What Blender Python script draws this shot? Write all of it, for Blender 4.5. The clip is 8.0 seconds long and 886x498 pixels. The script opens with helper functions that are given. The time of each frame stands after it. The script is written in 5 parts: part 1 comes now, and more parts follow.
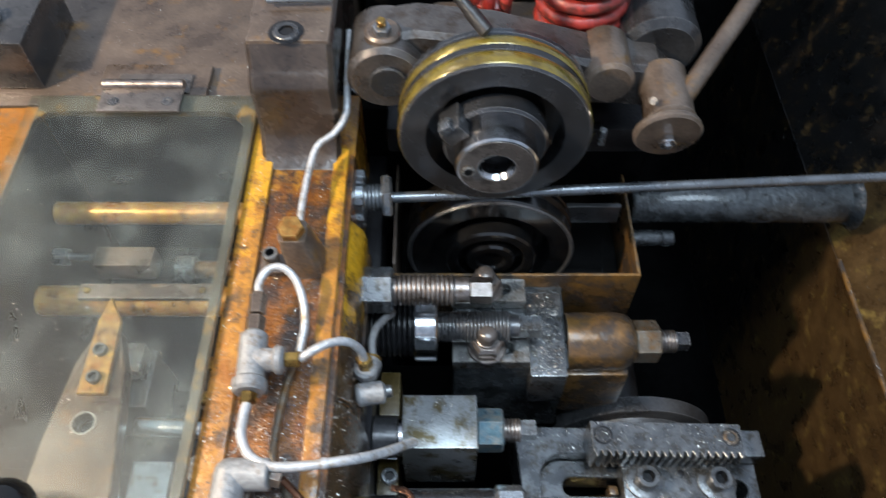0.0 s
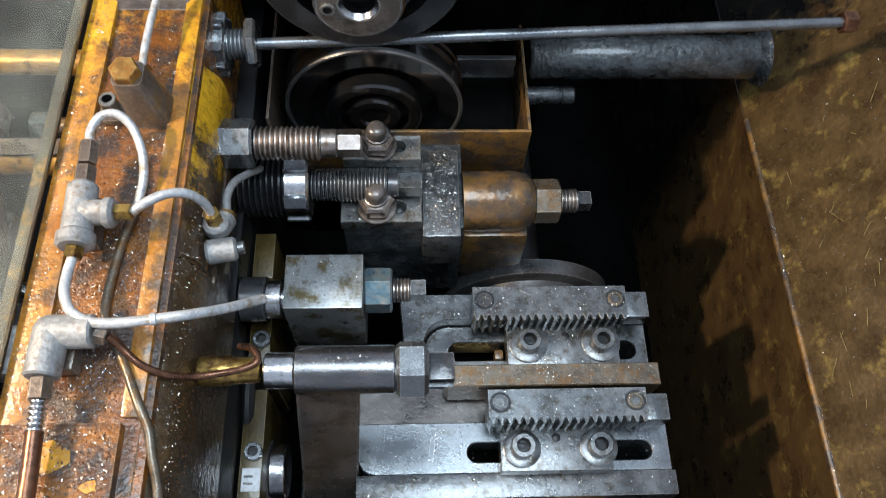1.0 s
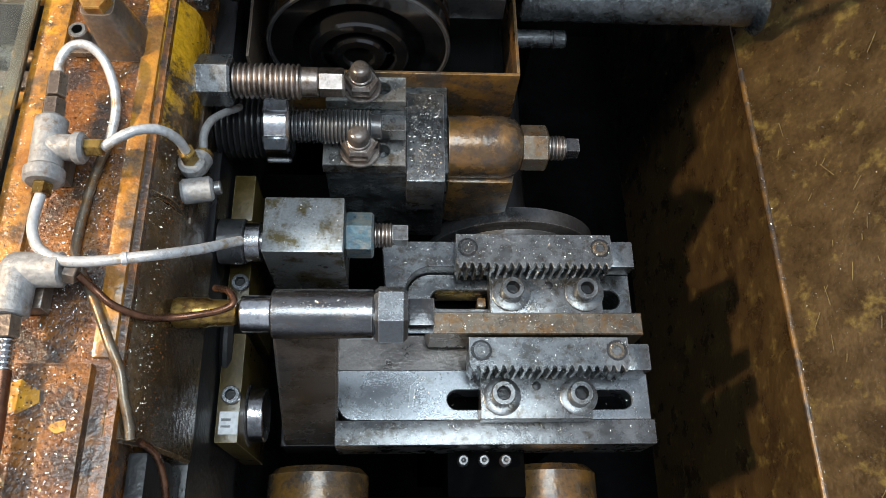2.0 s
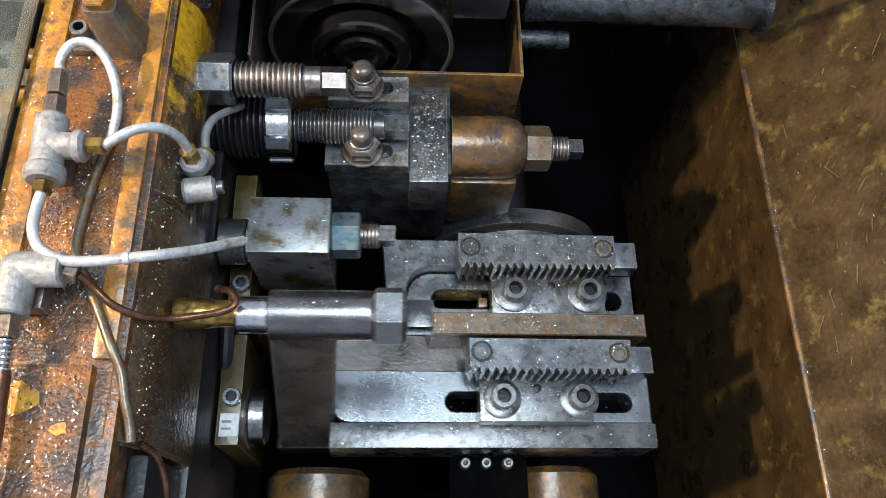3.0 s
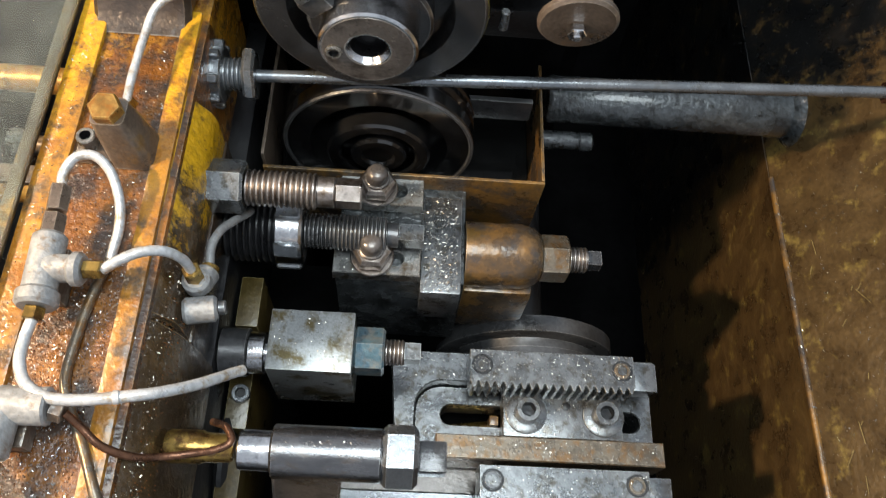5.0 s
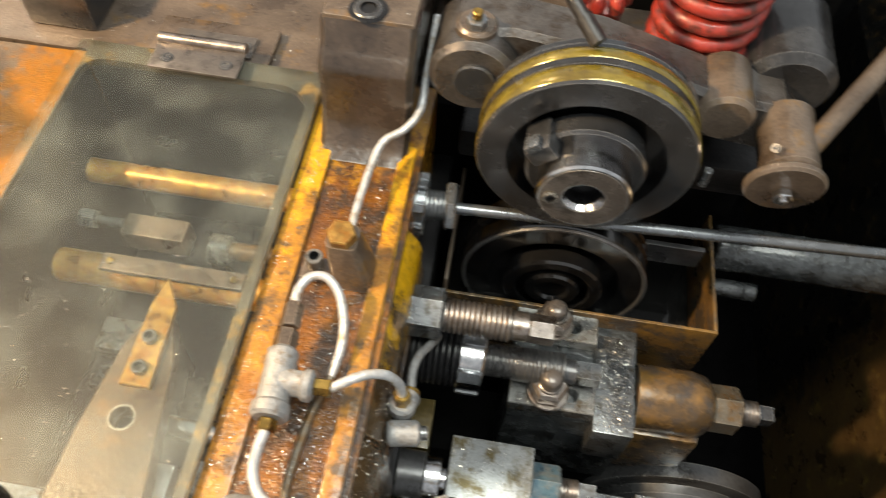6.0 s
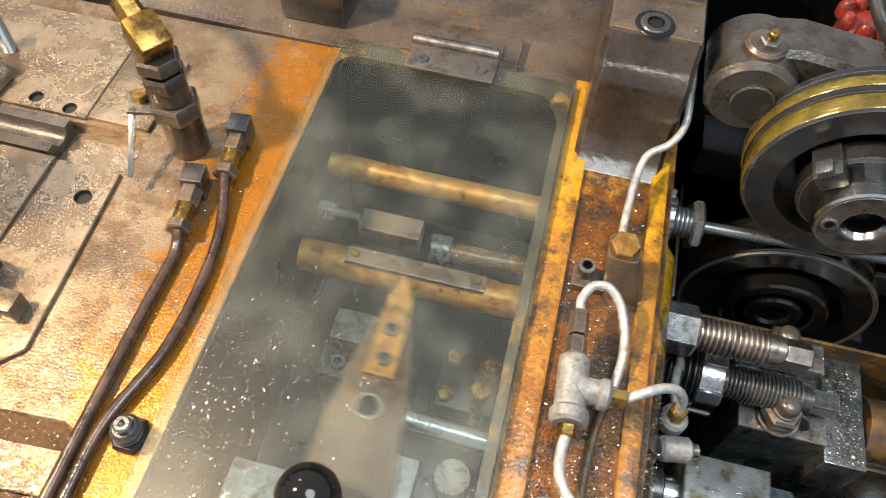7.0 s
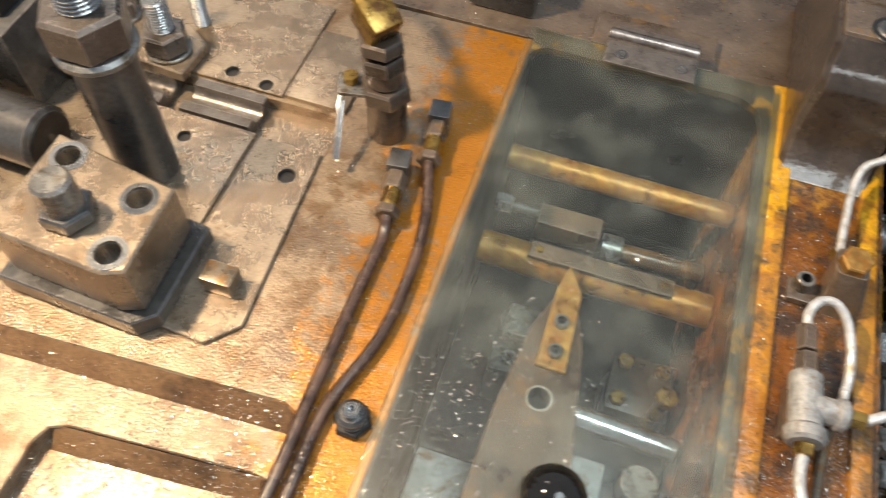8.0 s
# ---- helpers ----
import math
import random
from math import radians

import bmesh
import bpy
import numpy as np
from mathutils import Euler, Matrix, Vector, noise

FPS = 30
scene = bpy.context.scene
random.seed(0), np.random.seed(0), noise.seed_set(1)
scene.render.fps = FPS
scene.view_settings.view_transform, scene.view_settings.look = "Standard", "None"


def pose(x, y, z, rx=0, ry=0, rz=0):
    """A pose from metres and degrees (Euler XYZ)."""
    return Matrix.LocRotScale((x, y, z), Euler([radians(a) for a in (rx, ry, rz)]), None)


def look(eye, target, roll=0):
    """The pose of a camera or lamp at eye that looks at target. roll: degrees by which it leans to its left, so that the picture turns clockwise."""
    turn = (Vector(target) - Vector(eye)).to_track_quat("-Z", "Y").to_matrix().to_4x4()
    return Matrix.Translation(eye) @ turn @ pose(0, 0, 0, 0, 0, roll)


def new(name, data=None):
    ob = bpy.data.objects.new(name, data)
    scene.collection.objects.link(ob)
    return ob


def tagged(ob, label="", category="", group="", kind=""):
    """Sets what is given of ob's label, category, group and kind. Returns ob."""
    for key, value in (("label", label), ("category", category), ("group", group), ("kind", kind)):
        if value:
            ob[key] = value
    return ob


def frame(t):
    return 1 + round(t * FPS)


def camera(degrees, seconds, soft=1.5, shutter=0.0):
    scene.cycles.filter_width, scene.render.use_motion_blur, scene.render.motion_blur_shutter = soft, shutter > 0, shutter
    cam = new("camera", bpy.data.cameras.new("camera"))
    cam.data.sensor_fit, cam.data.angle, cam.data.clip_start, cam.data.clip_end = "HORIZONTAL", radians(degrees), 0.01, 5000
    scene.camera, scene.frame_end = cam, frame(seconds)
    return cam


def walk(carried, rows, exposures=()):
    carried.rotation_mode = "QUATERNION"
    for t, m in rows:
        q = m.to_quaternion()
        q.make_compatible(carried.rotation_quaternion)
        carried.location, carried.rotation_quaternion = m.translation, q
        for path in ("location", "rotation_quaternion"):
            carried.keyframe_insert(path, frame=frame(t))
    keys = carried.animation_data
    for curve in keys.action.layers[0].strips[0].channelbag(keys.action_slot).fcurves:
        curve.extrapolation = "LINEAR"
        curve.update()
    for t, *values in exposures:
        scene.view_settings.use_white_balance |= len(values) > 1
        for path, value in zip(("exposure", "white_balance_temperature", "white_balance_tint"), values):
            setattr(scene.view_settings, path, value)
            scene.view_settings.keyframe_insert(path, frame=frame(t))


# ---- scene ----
cam = camera(59.7, 8.0, soft=1.0, shutter=0.3)
METRES, EYE, TILT, LEAN, TURN = 0.55, 1.37, -55.0, 0.0, 0.0
ROWS = [
    (0.0, 0.0, 0.0, 0.0, 0.0, 0.0, 0.0),
    (0.5, 0.1188, 0.0256, -0.0277, -1.77, -4.13, 0.69),
    (1.0, 0.1305, 0.0587, -0.0468, -2.67, -8.47, 0.05),
    (1.5, 0.1416, 0.071, -0.0425, -3.03, -10.89, -0.65),
    (2.0, 0.1408, 0.0763, -0.0575, -3.23, -12.08, -1.16),
    (3.5, 0.13, 0.0891, -0.0547, -3.41, -11.93, -1.59),
    (4.0, 0.1445, 0.0996, -0.026, -3.21, -12.03, -2.16),
    (5.5, 0.079, 0.1634, 0.0428, -1.23, -5.55, -5.85),
    (6.0, -0.0446, 0.1255, 0.0535, 2.59, -1.77, -8.63),
    (6.5, -0.1924, 0.1208, 0.0143, 5.12, -1.1, -11.61),
    (7.0, -0.311, 0.0997, 0.0052, 5.94, -1.86, -12.66),
    (7.5, -0.365, 0.1051, -0.015, 6.57, -2.54, -13.66),
    (8.0, -0.5126, 0.0928, -0.0405, 8.7, -3.26, -16.24),
]
# the film camera's own exposure and white balance: seconds, stops, kelvin, tint
AUTO = [(0.0, 0.0, 5850, 10), (0.5, 0.08, 5950, 10), (1.5, 0.12, 6300, 10), (2.0, 0.10, 6450, 10), (3.5, 0.25, 6050, 10), (4.0, 0.25, 6050, 10),
        (5.5, 0.25, 7400, 10), (6.0, 0.25, 7800, 10), (6.5, 0.15, 7200, 10), (7.0, 0.0, 6900, 10), (7.5, -0.15, 6900, 10), (8.0, -0.20, 6850, 10)]
walk(cam, [(t, pose(0, 0, EYE, TILT, LEAN, TURN) @ pose(METRES * x, METRES * y, METRES * z, 90 + pitch, roll, yaw)) for t, x, y, z, yaw, pitch, roll in ROWS], AUTO)

# ---- world, lamps ----
world = bpy.data.worlds.new("workshop")
scene.world = world
world.use_nodes = True
world.node_tree.nodes["Background"].inputs[0].default_value = (0.75, 0.85, 1.0, 1)
world.node_tree.nodes["Background"].inputs[1].default_value = 0.62


def area_lamp(name, eye, target, size, watts, colour):
    data = bpy.data.lights.new(name, "AREA")
    data.shape = "DISK"
    data.size, data.energy, data.color = size, watts, colour
    ob = new(name, data)
    ob.matrix_world = look(eye, target)
    return ob


area_lamp("warm_work_lamp", (-0.80, 0.15, 1.62), (-0.3, 0.25, 0.9), 0.06, 19, (1.0, 0.76, 0.50))
area_lamp("cool_hall_lamp", (0.12, 0.08, 2.25), (0.10, 0.28, 0.75), 0.75, 15.5, (0.80, 0.93, 1.0))
# Unseen lamp, added to put glare on the table plates.
area_lamp("far_hall_lamp", (-1.45, 1.35, 2.5), (-0.4, 0.3, 0.9), 0.30, 3.5, (1.0, 0.86, 0.70))


# ---- materials ----
def nodes_of(m):
    nt = m.node_tree
    return nt, nt.nodes, nt.links


def material(name, dark, light, rough=(0.3, 0.6), metal=0.0, scale=12.0, fine=180.0, bump=0.15, third=None, third_amount=0.5, stretch=(1, 1, 1), coat=0.0, paint=None, flecks=0.0, wet=0.0, edge=None):
    """Two tones mixed by coarse noise, a third in patches, fine grain in bump and gloss."""
    m = bpy.data.materials.new(name)
    m.use_nodes = True
    nt, n, l = nodes_of(m)
    b = n["Principled BSDF"]
    tc = n.new("ShaderNodeTexCoord")
    mp = n.new("ShaderNodeMapping")
    mp.inputs["Scale"].default_value = stretch
    info = n.new("ShaderNodeObjectInfo")
    shift = n.new("ShaderNodeVectorMath")
    shift.operation = "ADD"
    l.new(tc.outputs["Object"], shift.inputs[0])
    l.new(info.outputs["Random"], shift.inputs[1])
    l.new(shift.outputs[0], mp.inputs["Vector"])
    big = n.new("ShaderNodeTexNoise")
    big.inputs["Scale"].default_value, big.inputs["Detail"].default_value, big.inputs["Roughness"].default_value = scale, 6, 0.65
    small = n.new("ShaderNodeTexNoise")
    small.inputs["Scale"].default_value, small.inputs["Detail"].default_value = fine, 4
    l.new(mp.outputs[0], big.inputs["Vector"])
    l.new(mp.outputs[0], small.inputs["Vector"])
    ramp = n.new("ShaderNodeValToRGB")
    ramp.color_ramp.elements[0].position, ramp.color_ramp.elements[1].position = 0.36, 0.64
    ramp.color_ramp.elements[0].color, ramp.color_ramp.elements[1].color = (*dark, 1), (*light, 1)
    l.new(big.outputs["Fac"], ramp.inputs[0])
    colour = ramp.outputs[0]
    if third:
        patch = n.new("ShaderNodeTexNoise")
        patch.inputs["Scale"].default_value, patch.inputs["Detail"].default_value = scale * 1.7, 8
        patch.inputs["Roughness"].default_value = 0.7
        off = n.new("ShaderNodeVectorMath")
        off.inputs[1].default_value = (3.1, 7.7, 1.3)
        l.new(mp.outputs[0], off.inputs[0])
        l.new(off.outputs[0], patch.inputs["Vector"])
        rim_of = n.new("ShaderNodeMapRange")
        rim_of.inputs[1].default_value, rim_of.inputs[2].default_value = 0.63 - 0.3 * third_amount, 0.75 - 0.3 * third_amount
        l.new(patch.outputs["Fac"], rim_of.inputs[0])
        mix = n.new("ShaderNodeMix")
        mix.data_type = "RGBA"
        l.new(rim_of.outputs[0], mix.inputs["Factor"])
        l.new(colour, mix.inputs["A"])
        mix.inputs["B"].default_value = (*third, 1)
        colour = mix.outputs["Result"]
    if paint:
        # paint, and on the guard painted shade, with a ragged edge: colour, axis, and where along it the coat starts
        # and is whole
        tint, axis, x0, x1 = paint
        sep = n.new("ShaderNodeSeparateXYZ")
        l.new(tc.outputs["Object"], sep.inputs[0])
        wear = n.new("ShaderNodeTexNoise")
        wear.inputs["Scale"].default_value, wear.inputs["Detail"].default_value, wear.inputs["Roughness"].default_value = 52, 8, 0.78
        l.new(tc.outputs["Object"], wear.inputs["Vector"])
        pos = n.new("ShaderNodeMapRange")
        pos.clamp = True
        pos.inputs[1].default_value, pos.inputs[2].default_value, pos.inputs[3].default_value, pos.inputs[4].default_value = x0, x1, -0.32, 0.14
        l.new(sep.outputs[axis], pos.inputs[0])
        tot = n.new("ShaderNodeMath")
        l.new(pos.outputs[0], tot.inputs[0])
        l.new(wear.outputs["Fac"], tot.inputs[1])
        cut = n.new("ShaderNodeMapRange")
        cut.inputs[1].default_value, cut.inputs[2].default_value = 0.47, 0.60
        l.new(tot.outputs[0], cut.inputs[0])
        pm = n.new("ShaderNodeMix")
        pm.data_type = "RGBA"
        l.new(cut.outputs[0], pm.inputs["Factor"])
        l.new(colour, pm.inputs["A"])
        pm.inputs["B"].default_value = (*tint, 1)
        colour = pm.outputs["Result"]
    if flecks:
        # fine swarf stuck to the oil
        fl = n.new("ShaderNodeTexNoise")
        fl.inputs["Scale"].default_value, fl.inputs["Detail"].default_value = 1000, 2
        l.new(mp.outputs[0], fl.inputs["Vector"])
        fr = n.new("ShaderNodeMapRange")
        fr.inputs[1].default_value, fr.inputs[2].default_value = 0.78 - 0.2 * flecks, 0.82 - 0.2 * flecks
        l.new(fl.outputs["Fac"], fr.inputs[0])
        fm = n.new("ShaderNodeMix")
        fm.data_type = "RGBA"
        l.new(fr.outputs[0], fm.inputs["Factor"])
        l.new(colour, fm.inputs["A"])
        fm.inputs["B"].default_value = (0.5, 0.49, 0.46, 1)
        colour = fm.outputs["Result"]
    grain = n.new("ShaderNodeMix")
    grain.data_type, grain.blend_type = "RGBA", "MULTIPLY"
    grain.inputs["Factor"].default_value = 0.5
    gr = n.new("ShaderNodeValToRGB")
    gr.color_ramp.elements[0].position, gr.color_ramp.elements[1].position = 0.3, 0.6
    gr.color_ramp.elements[0].color = (0.45, 0.45, 0.45, 1)
    l.new(small.outputs["Fac"], gr.inputs[0])
    l.new(colour, grain.inputs["A"])
    l.new(gr.outputs[0], grain.inputs["B"])
    colour = grain.outputs["Result"]
    if edge:
        # bare metal where edges are rubbed
        bev = n.new("ShaderNodeBevel")
        bev.samples = 4
        bev.inputs["Radius"].default_value = 0.0011
        geo = n.new("ShaderNodeNewGeometry")
        dot = n.new("ShaderNodeVectorMath")
        dot.operation = "DOT_PRODUCT"
        l.new(bev.outputs[0], dot.inputs[0])
        l.new(geo.outputs["Normal"], dot.inputs[1])
        rub = n.new("ShaderNodeMapRange")
        rub.inputs[1].default_value, rub.inputs[2].default_value, rub.inputs[3].default_value, rub.inputs[4].default_value = 0.995, 0.86, 0.0, 1.0
        l.new(dot.outputs["Value"], rub.inputs[0])
        part_worn = n.new("ShaderNodeMath")
        part_worn.operation = "MULTIPLY"
        l.new(rub.outputs[0], part_worn.inputs[0])
        l.new(gr.outputs[0], part_worn.inputs[1])
        em = n.new("ShaderNodeMix")
        em.data_type = "RGBA"
        l.new(part_worn.outputs[0], em.inputs["Factor"])
        l.new(colour, em.inputs["A"])
        em.inputs["B"].default_value = (*edge, 1)
        colour = em.outputs["Result"]
    l.new(colour, b.inputs["Base Color"])
    rr = n.new("ShaderNodeMapRange")
    rr.inputs[1].default_value, rr.inputs[2].default_value = 0.35, 0.65
    rr.inputs[3].default_value, rr.inputs[4].default_value = rough
    l.new(big.outputs["Fac"], rr.inputs[0])
    l.new(rr.outputs[0], b.inputs["Roughness"])
    b.inputs["Metallic"].default_value = metal
    b.inputs["Coat Weight"].default_value = coat
    b.inputs["Coat Roughness"].default_value = 0.12
    if wet:
        # a rippled film of oil
        film = n.new("ShaderNodeTexNoise")
        film.inputs["Scale"].default_value, film.inputs["Detail"].default_value = 210, 3
        l.new(mp.outputs[0], film.inputs["Vector"])
        fb = n.new("ShaderNodeBump")
        fb.inputs["Strength"].default_value, fb.inputs["Distance"].default_value = 0.08 + 0.42 * wet, 0.0022
        l.new(film.outputs["Fac"], fb.inputs["Height"])
        l.new(fb.outputs[0], b.inputs["Coat Normal"])
        b.inputs["Coat Weight"].default_value = wet
        b.inputs["Coat Roughness"].default_value = 0.07
    add = n.new("ShaderNodeMath")
    add.operation = "MULTIPLY_ADD"
    add.inputs[1].default_value = 0.6
    l.new(big.outputs["Fac"], add.inputs[0])
    l.new(small.outputs["Fac"], add.inputs[2])
    bp = n.new("ShaderNodeBump")
    bp.inputs["Strength"].default_value, bp.inputs["Distance"].default_value = bump, 0.002
    l.new(add.outputs[0], bp.inputs["Height"])
    l.new(bp.outputs[0], b.inputs["Normal"])
    return m


TABLE = material("oily_table_steel", (0.25, 0.19, 0.135), (0.44, 0.355, 0.265), (0.2, 0.34), 0.75, 30, 700, 0.16, (0.23, 0.15, 0.085), 0.18, wet=0.2, edge=(0.42, 0.36, 0.28))
BED = material("oily_table_steel_with_worn_paint", (0.175, 0.125, 0.085), (0.31, 0.235, 0.16), (0.16, 0.40), 0.4, 24, 700, 0.3, (0.15, 0.09, 0.045), 0.45, paint=((0.36, 0.138, 0.006), 0, -0.070, 0.03), wet=0.25, flecks=0.35)
RAILPAINT = material("rusty_yellow_paint", (0.27, 0.10, 0.012), (0.46, 0.205, 0.014), (0.2, 0.45), 0.0, 34, 320, 0.4, (0.10, 0.055, 0.02), 0.45, paint=((0.60, 0.31, 0.014), 1, 0.02, 0.22), wet=0.5, edge=(0.20, 0.12, 0.06))
RUST = material("rusty_orange_casting", (0.11, 0.038, 0.007), (0.30, 0.108, 0.008), (0.14, 0.38), 0.0, 22, 420, 0.6, (0.055, 0.032, 0.020), 0.6, paint=((0.40, 0.19, 0.016), 1, 0.05, 0.30), wet=0.45, edge=(0.30, 0.20, 0.10))
WETRUST = material("wet_dark_rust", (0.020, 0.013, 0.008), (0.07, 0.038, 0.015), (0.1, 0.25), 0.0, 40, 150, 0.8, (0.03, 0.022, 0.015), 0.5, wet=1.0)
GREASY = material("lumpy_black_grease", (0.034, 0.038, 0.040), (0.095, 0.104, 0.108), (0.16, 0.34), 0.3, 45, 240, 0.9, (0.02, 0.02, 0.018), 0.4, coat=0.6)
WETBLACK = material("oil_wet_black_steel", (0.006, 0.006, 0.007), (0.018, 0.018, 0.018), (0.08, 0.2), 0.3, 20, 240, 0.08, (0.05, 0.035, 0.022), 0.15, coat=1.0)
ROLLSTEEL = material("oily_warm_grey_steel", (0.085, 0.077, 0.072), (0.165, 0.15, 0.14), (0.24, 0.4), 0.6, 30, 500, 0.2, (0.075, 0.055, 0.04), 0.4, wet=0.4, edge=(0.34, 0.31, 0.28))
ROLLFACE = material("dark_oil_wet_roll_steel", (0.040, 0.041, 0.044), (0.085, 0.086, 0.09), (0.16, 0.30), 0.6, 24, 500, 0.06, (0.06, 0.05, 0.042), 0.3, coat=0.7, edge=(0.36, 0.36, 0.36))
TURNED = material("turned_oiled_steel", (0.125, 0.125, 0.13), (0.215, 0.213, 0.217), (0.2, 0.32), 0.95, 40, 900, 0.05, (0.17, 0.145, 0.125), 0.35, stretch=(1, 3, 3), coat=0.3, edge=(0.55, 0.55, 0.55))
SCREWSTEEL = material("rubbed_coppery_steel", (0.24, 0.205, 0.185), (0.42, 0.37, 0.335), (0.26, 0.42), 0.95, 50, 500, 0.05, (0.15, 0.105, 0.07), 0.35, wet=0.3, edge=(0.6, 0.56, 0.52))
SCRATCH = material("scratched_paint", (0.24, 0.18, 0.07), (0.32, 0.25, 0.10), (0.4, 0.6), 0.0, 60, 300, 0.05)
GREYBROWN = material("oily_grey_brown_steel", (0.095, 0.082, 0.074), (0.17, 0.15, 0.137), (0.18, 0.36), 0.5, 20, 500, 0.1, (0.05, 0.042, 0.036), 0.42, wet=0.4, edge=(0.36, 0.33, 0.30))
FLANGE = material("worn_yellow_over_wet_brown", (0.030, 0.019, 0.010), (0.085, 0.048, 0.018), (0.1, 0.3), 0.0, 40, 200, 0.6, (0.05, 0.034, 0.018), 0.5, paint=((0.56, 0.30, 0.012), 1, 0.0, 0.13), wet=0.9, edge=(0.30, 0.20, 0.09))
CASTING = material("brown_oiled_casting", (0.075, 0.054, 0.040), (0.16, 0.12, 0.09), (0.22, 0.45), 0.25, 22, 420, 0.2, (0.20, 0.11, 0.035), 0.2, wet=0.5, edge=(0.30, 0.25, 0.20))
STEEL = material("ground_steel", (0.175, 0.188, 0.20), (0.25, 0.265, 0.28), (0.2, 0.34), 0.8, 30, 700, 0.06, (0.14, 0.14, 0.13), 0.2, wet=0.35, edge=(0.6, 0.6, 0.6))
STAINED = material("stained_steel", (0.17, 0.17, 0.165), (0.28, 0.28, 0.27), (0.2, 0.40), 0.65, 55, 600, 0.08, (0.10, 0.075, 0.045), 0.45, flecks=0.3, wet=0.4, edge=(0.52, 0.50, 0.46))
RUSTSTEEL = material("rust_stained_steel", (0.11, 0.092, 0.068), (0.19, 0.155, 0.112), (0.22, 0.42), 0.55, 60, 600, 0.1, (0.17, 0.090, 0.030), 0.5, flecks=0.5, wet=0.5, edge=(0.42, 0.37, 0.30))
BLOTCHED = material("steel_with_olive_stains", (0.26, 0.27, 0.265), (0.35, 0.36, 0.355), (0.22, 0.40), 0.65, 30, 600, 0.06, (0.115, 0.088, 0.035), 0.52, flecks=0.3, wet=0.2, edge=(0.6, 0.6, 0.58))
POCKET = material("brown_oily_casting_skin", (0.15, 0.080, 0.035), (0.24, 0.14, 0.066), (0.25, 0.45), 0.1, 18, 300, 0.35, (0.09, 0.05, 0.022), 0.35, coat=0.3)
BRIGHT = material("bright_turned_steel", (0.5, 0.5, 0.51), (0.72, 0.72, 0.73), (0.15, 0.3), 1.0, 14, 300, 0.1)
DARK = material("dark_oiled_steel", (0.05, 0.05, 0.052), (0.115, 0.115, 0.118), (0.2, 0.42), 0.6, 16, 320, 0.12, wet=0.4, edge=(0.34, 0.33, 0.32))
OILED = material("oil_soaked_brown_steel", (0.040, 0.030, 0.024), (0.085, 0.064, 0.050), (0.16, 0.4), 0.25, 16, 280, 0.3, wet=0.5, edge=(0.20, 0.17, 0.14))
# Near-black without gloss: the pit's shade is put into the colour.
PIT_SHADE = material("pit_shade_black", (0.003, 0.003, 0.003), (0.006, 0.006, 0.006), (0.7, 0.9), 0.0, 10, 100, 0.1)
PIT_SHADE.node_tree.nodes["Principled BSDF"].inputs["Specular IOR Level"].default_value = 0.0
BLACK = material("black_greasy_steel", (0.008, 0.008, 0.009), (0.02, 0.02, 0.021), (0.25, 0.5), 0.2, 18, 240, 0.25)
GREY = material("galvanised_fitting", (0.25, 0.25, 0.25), (0.38, 0.38, 0.375), (0.4, 0.6), 0.3, 60, 350, 0.3, (0.20, 0.135, 0.085), 0.32)
TUBE = material("grey_oil_tube", (0.44, 0.45, 0.46), (0.62, 0.63, 0.64), (0.25, 0.4), 0.3, 60, 300, 0.15, (0.33, 0.25, 0.16), 0.34)
COPPER = material("brown_copper_tube", (0.10, 0.048, 0.030), (0.24, 0.115, 0.065), (0.22, 0.38), 0.8, 60, 300, 0.1)
BRASS = material("worn_brass", (0.27, 0.165, 0.045), (0.46, 0.30, 0.085), (0.2, 0.4), 0.85, 60, 300, 0.1, (0.14, 0.075, 0.03), 0.5)
RACK = material("oily_rack_steel", (0.11, 0.115, 0.118), (0.20, 0.206, 0.21), (0.2, 0.38), 0.75, 60, 800, 0.08, (0.075, 0.065, 0.05), 0.42, flecks=0.3, wet=0.7, edge=(0.50, 0.51, 0.50))
BRONZE = material("rusty_bronze_housing", (0.075, 0.052, 0.032), (0.27, 0.135, 0.028), (0.2, 0.4), 0.25, 30, 300, 0.2, (0.07, 0.055, 0.045), 0.5, wet=0.5, edge=(0.40, 0.27, 0.12))
RUBBER = material("black_rubber", (0.012, 0.011, 0.011), (0.03, 0.027, 0.026), (0.3, 0.5), 0.0, 30, 300, 0.2)
GLOSS = material("black_bakelite", (0.006, 0.006, 0.006), (0.01, 0.01, 0.01), (0.06, 0.12), 0.0, 30, 300, 0.02)
RED = material("red_painted_spring", (0.24, 0.022, 0.016), (0.42, 0.045, 0.03), (0.3, 0.5), 0.0, 40, 300, 0.25, (0.10, 0.025, 0.018), 0.45, wet=0.4, edge=(0.3, 0.1, 0.08))
BLUE = material("blue_stained_nut", (0.07, 0.15, 0.20), (0.15, 0.24, 0.28), (0.25, 0.45), 0.5, 60, 300, 0.2, (0.22, 0.23, 0.22), 0.6, wet=0.5, edge=(0.4, 0.42, 0.42))
# Black coat towards the far end is the cast shade, put into the colour.
WALL = material("brown_guard_with_painted_shade", (0.045, 0.027, 0.012), (0.10, 0.060, 0.022), (0.22, 0.42), 0.0, 24, 260, 0.3, (0.20, 0.14, 0.04), 0.26, coat=0.4, paint=((0.006, 0.006, 0.006), 1, 0.20, 0.36), flecks=0.22)
RIM = material("brown_olive_painted_rim", (0.028, 0.022, 0.014), (0.065, 0.047, 0.025), (0.3, 0.5), 0.0, 22, 300, 0.3, (0.27, 0.14, 0.015), 0.2)
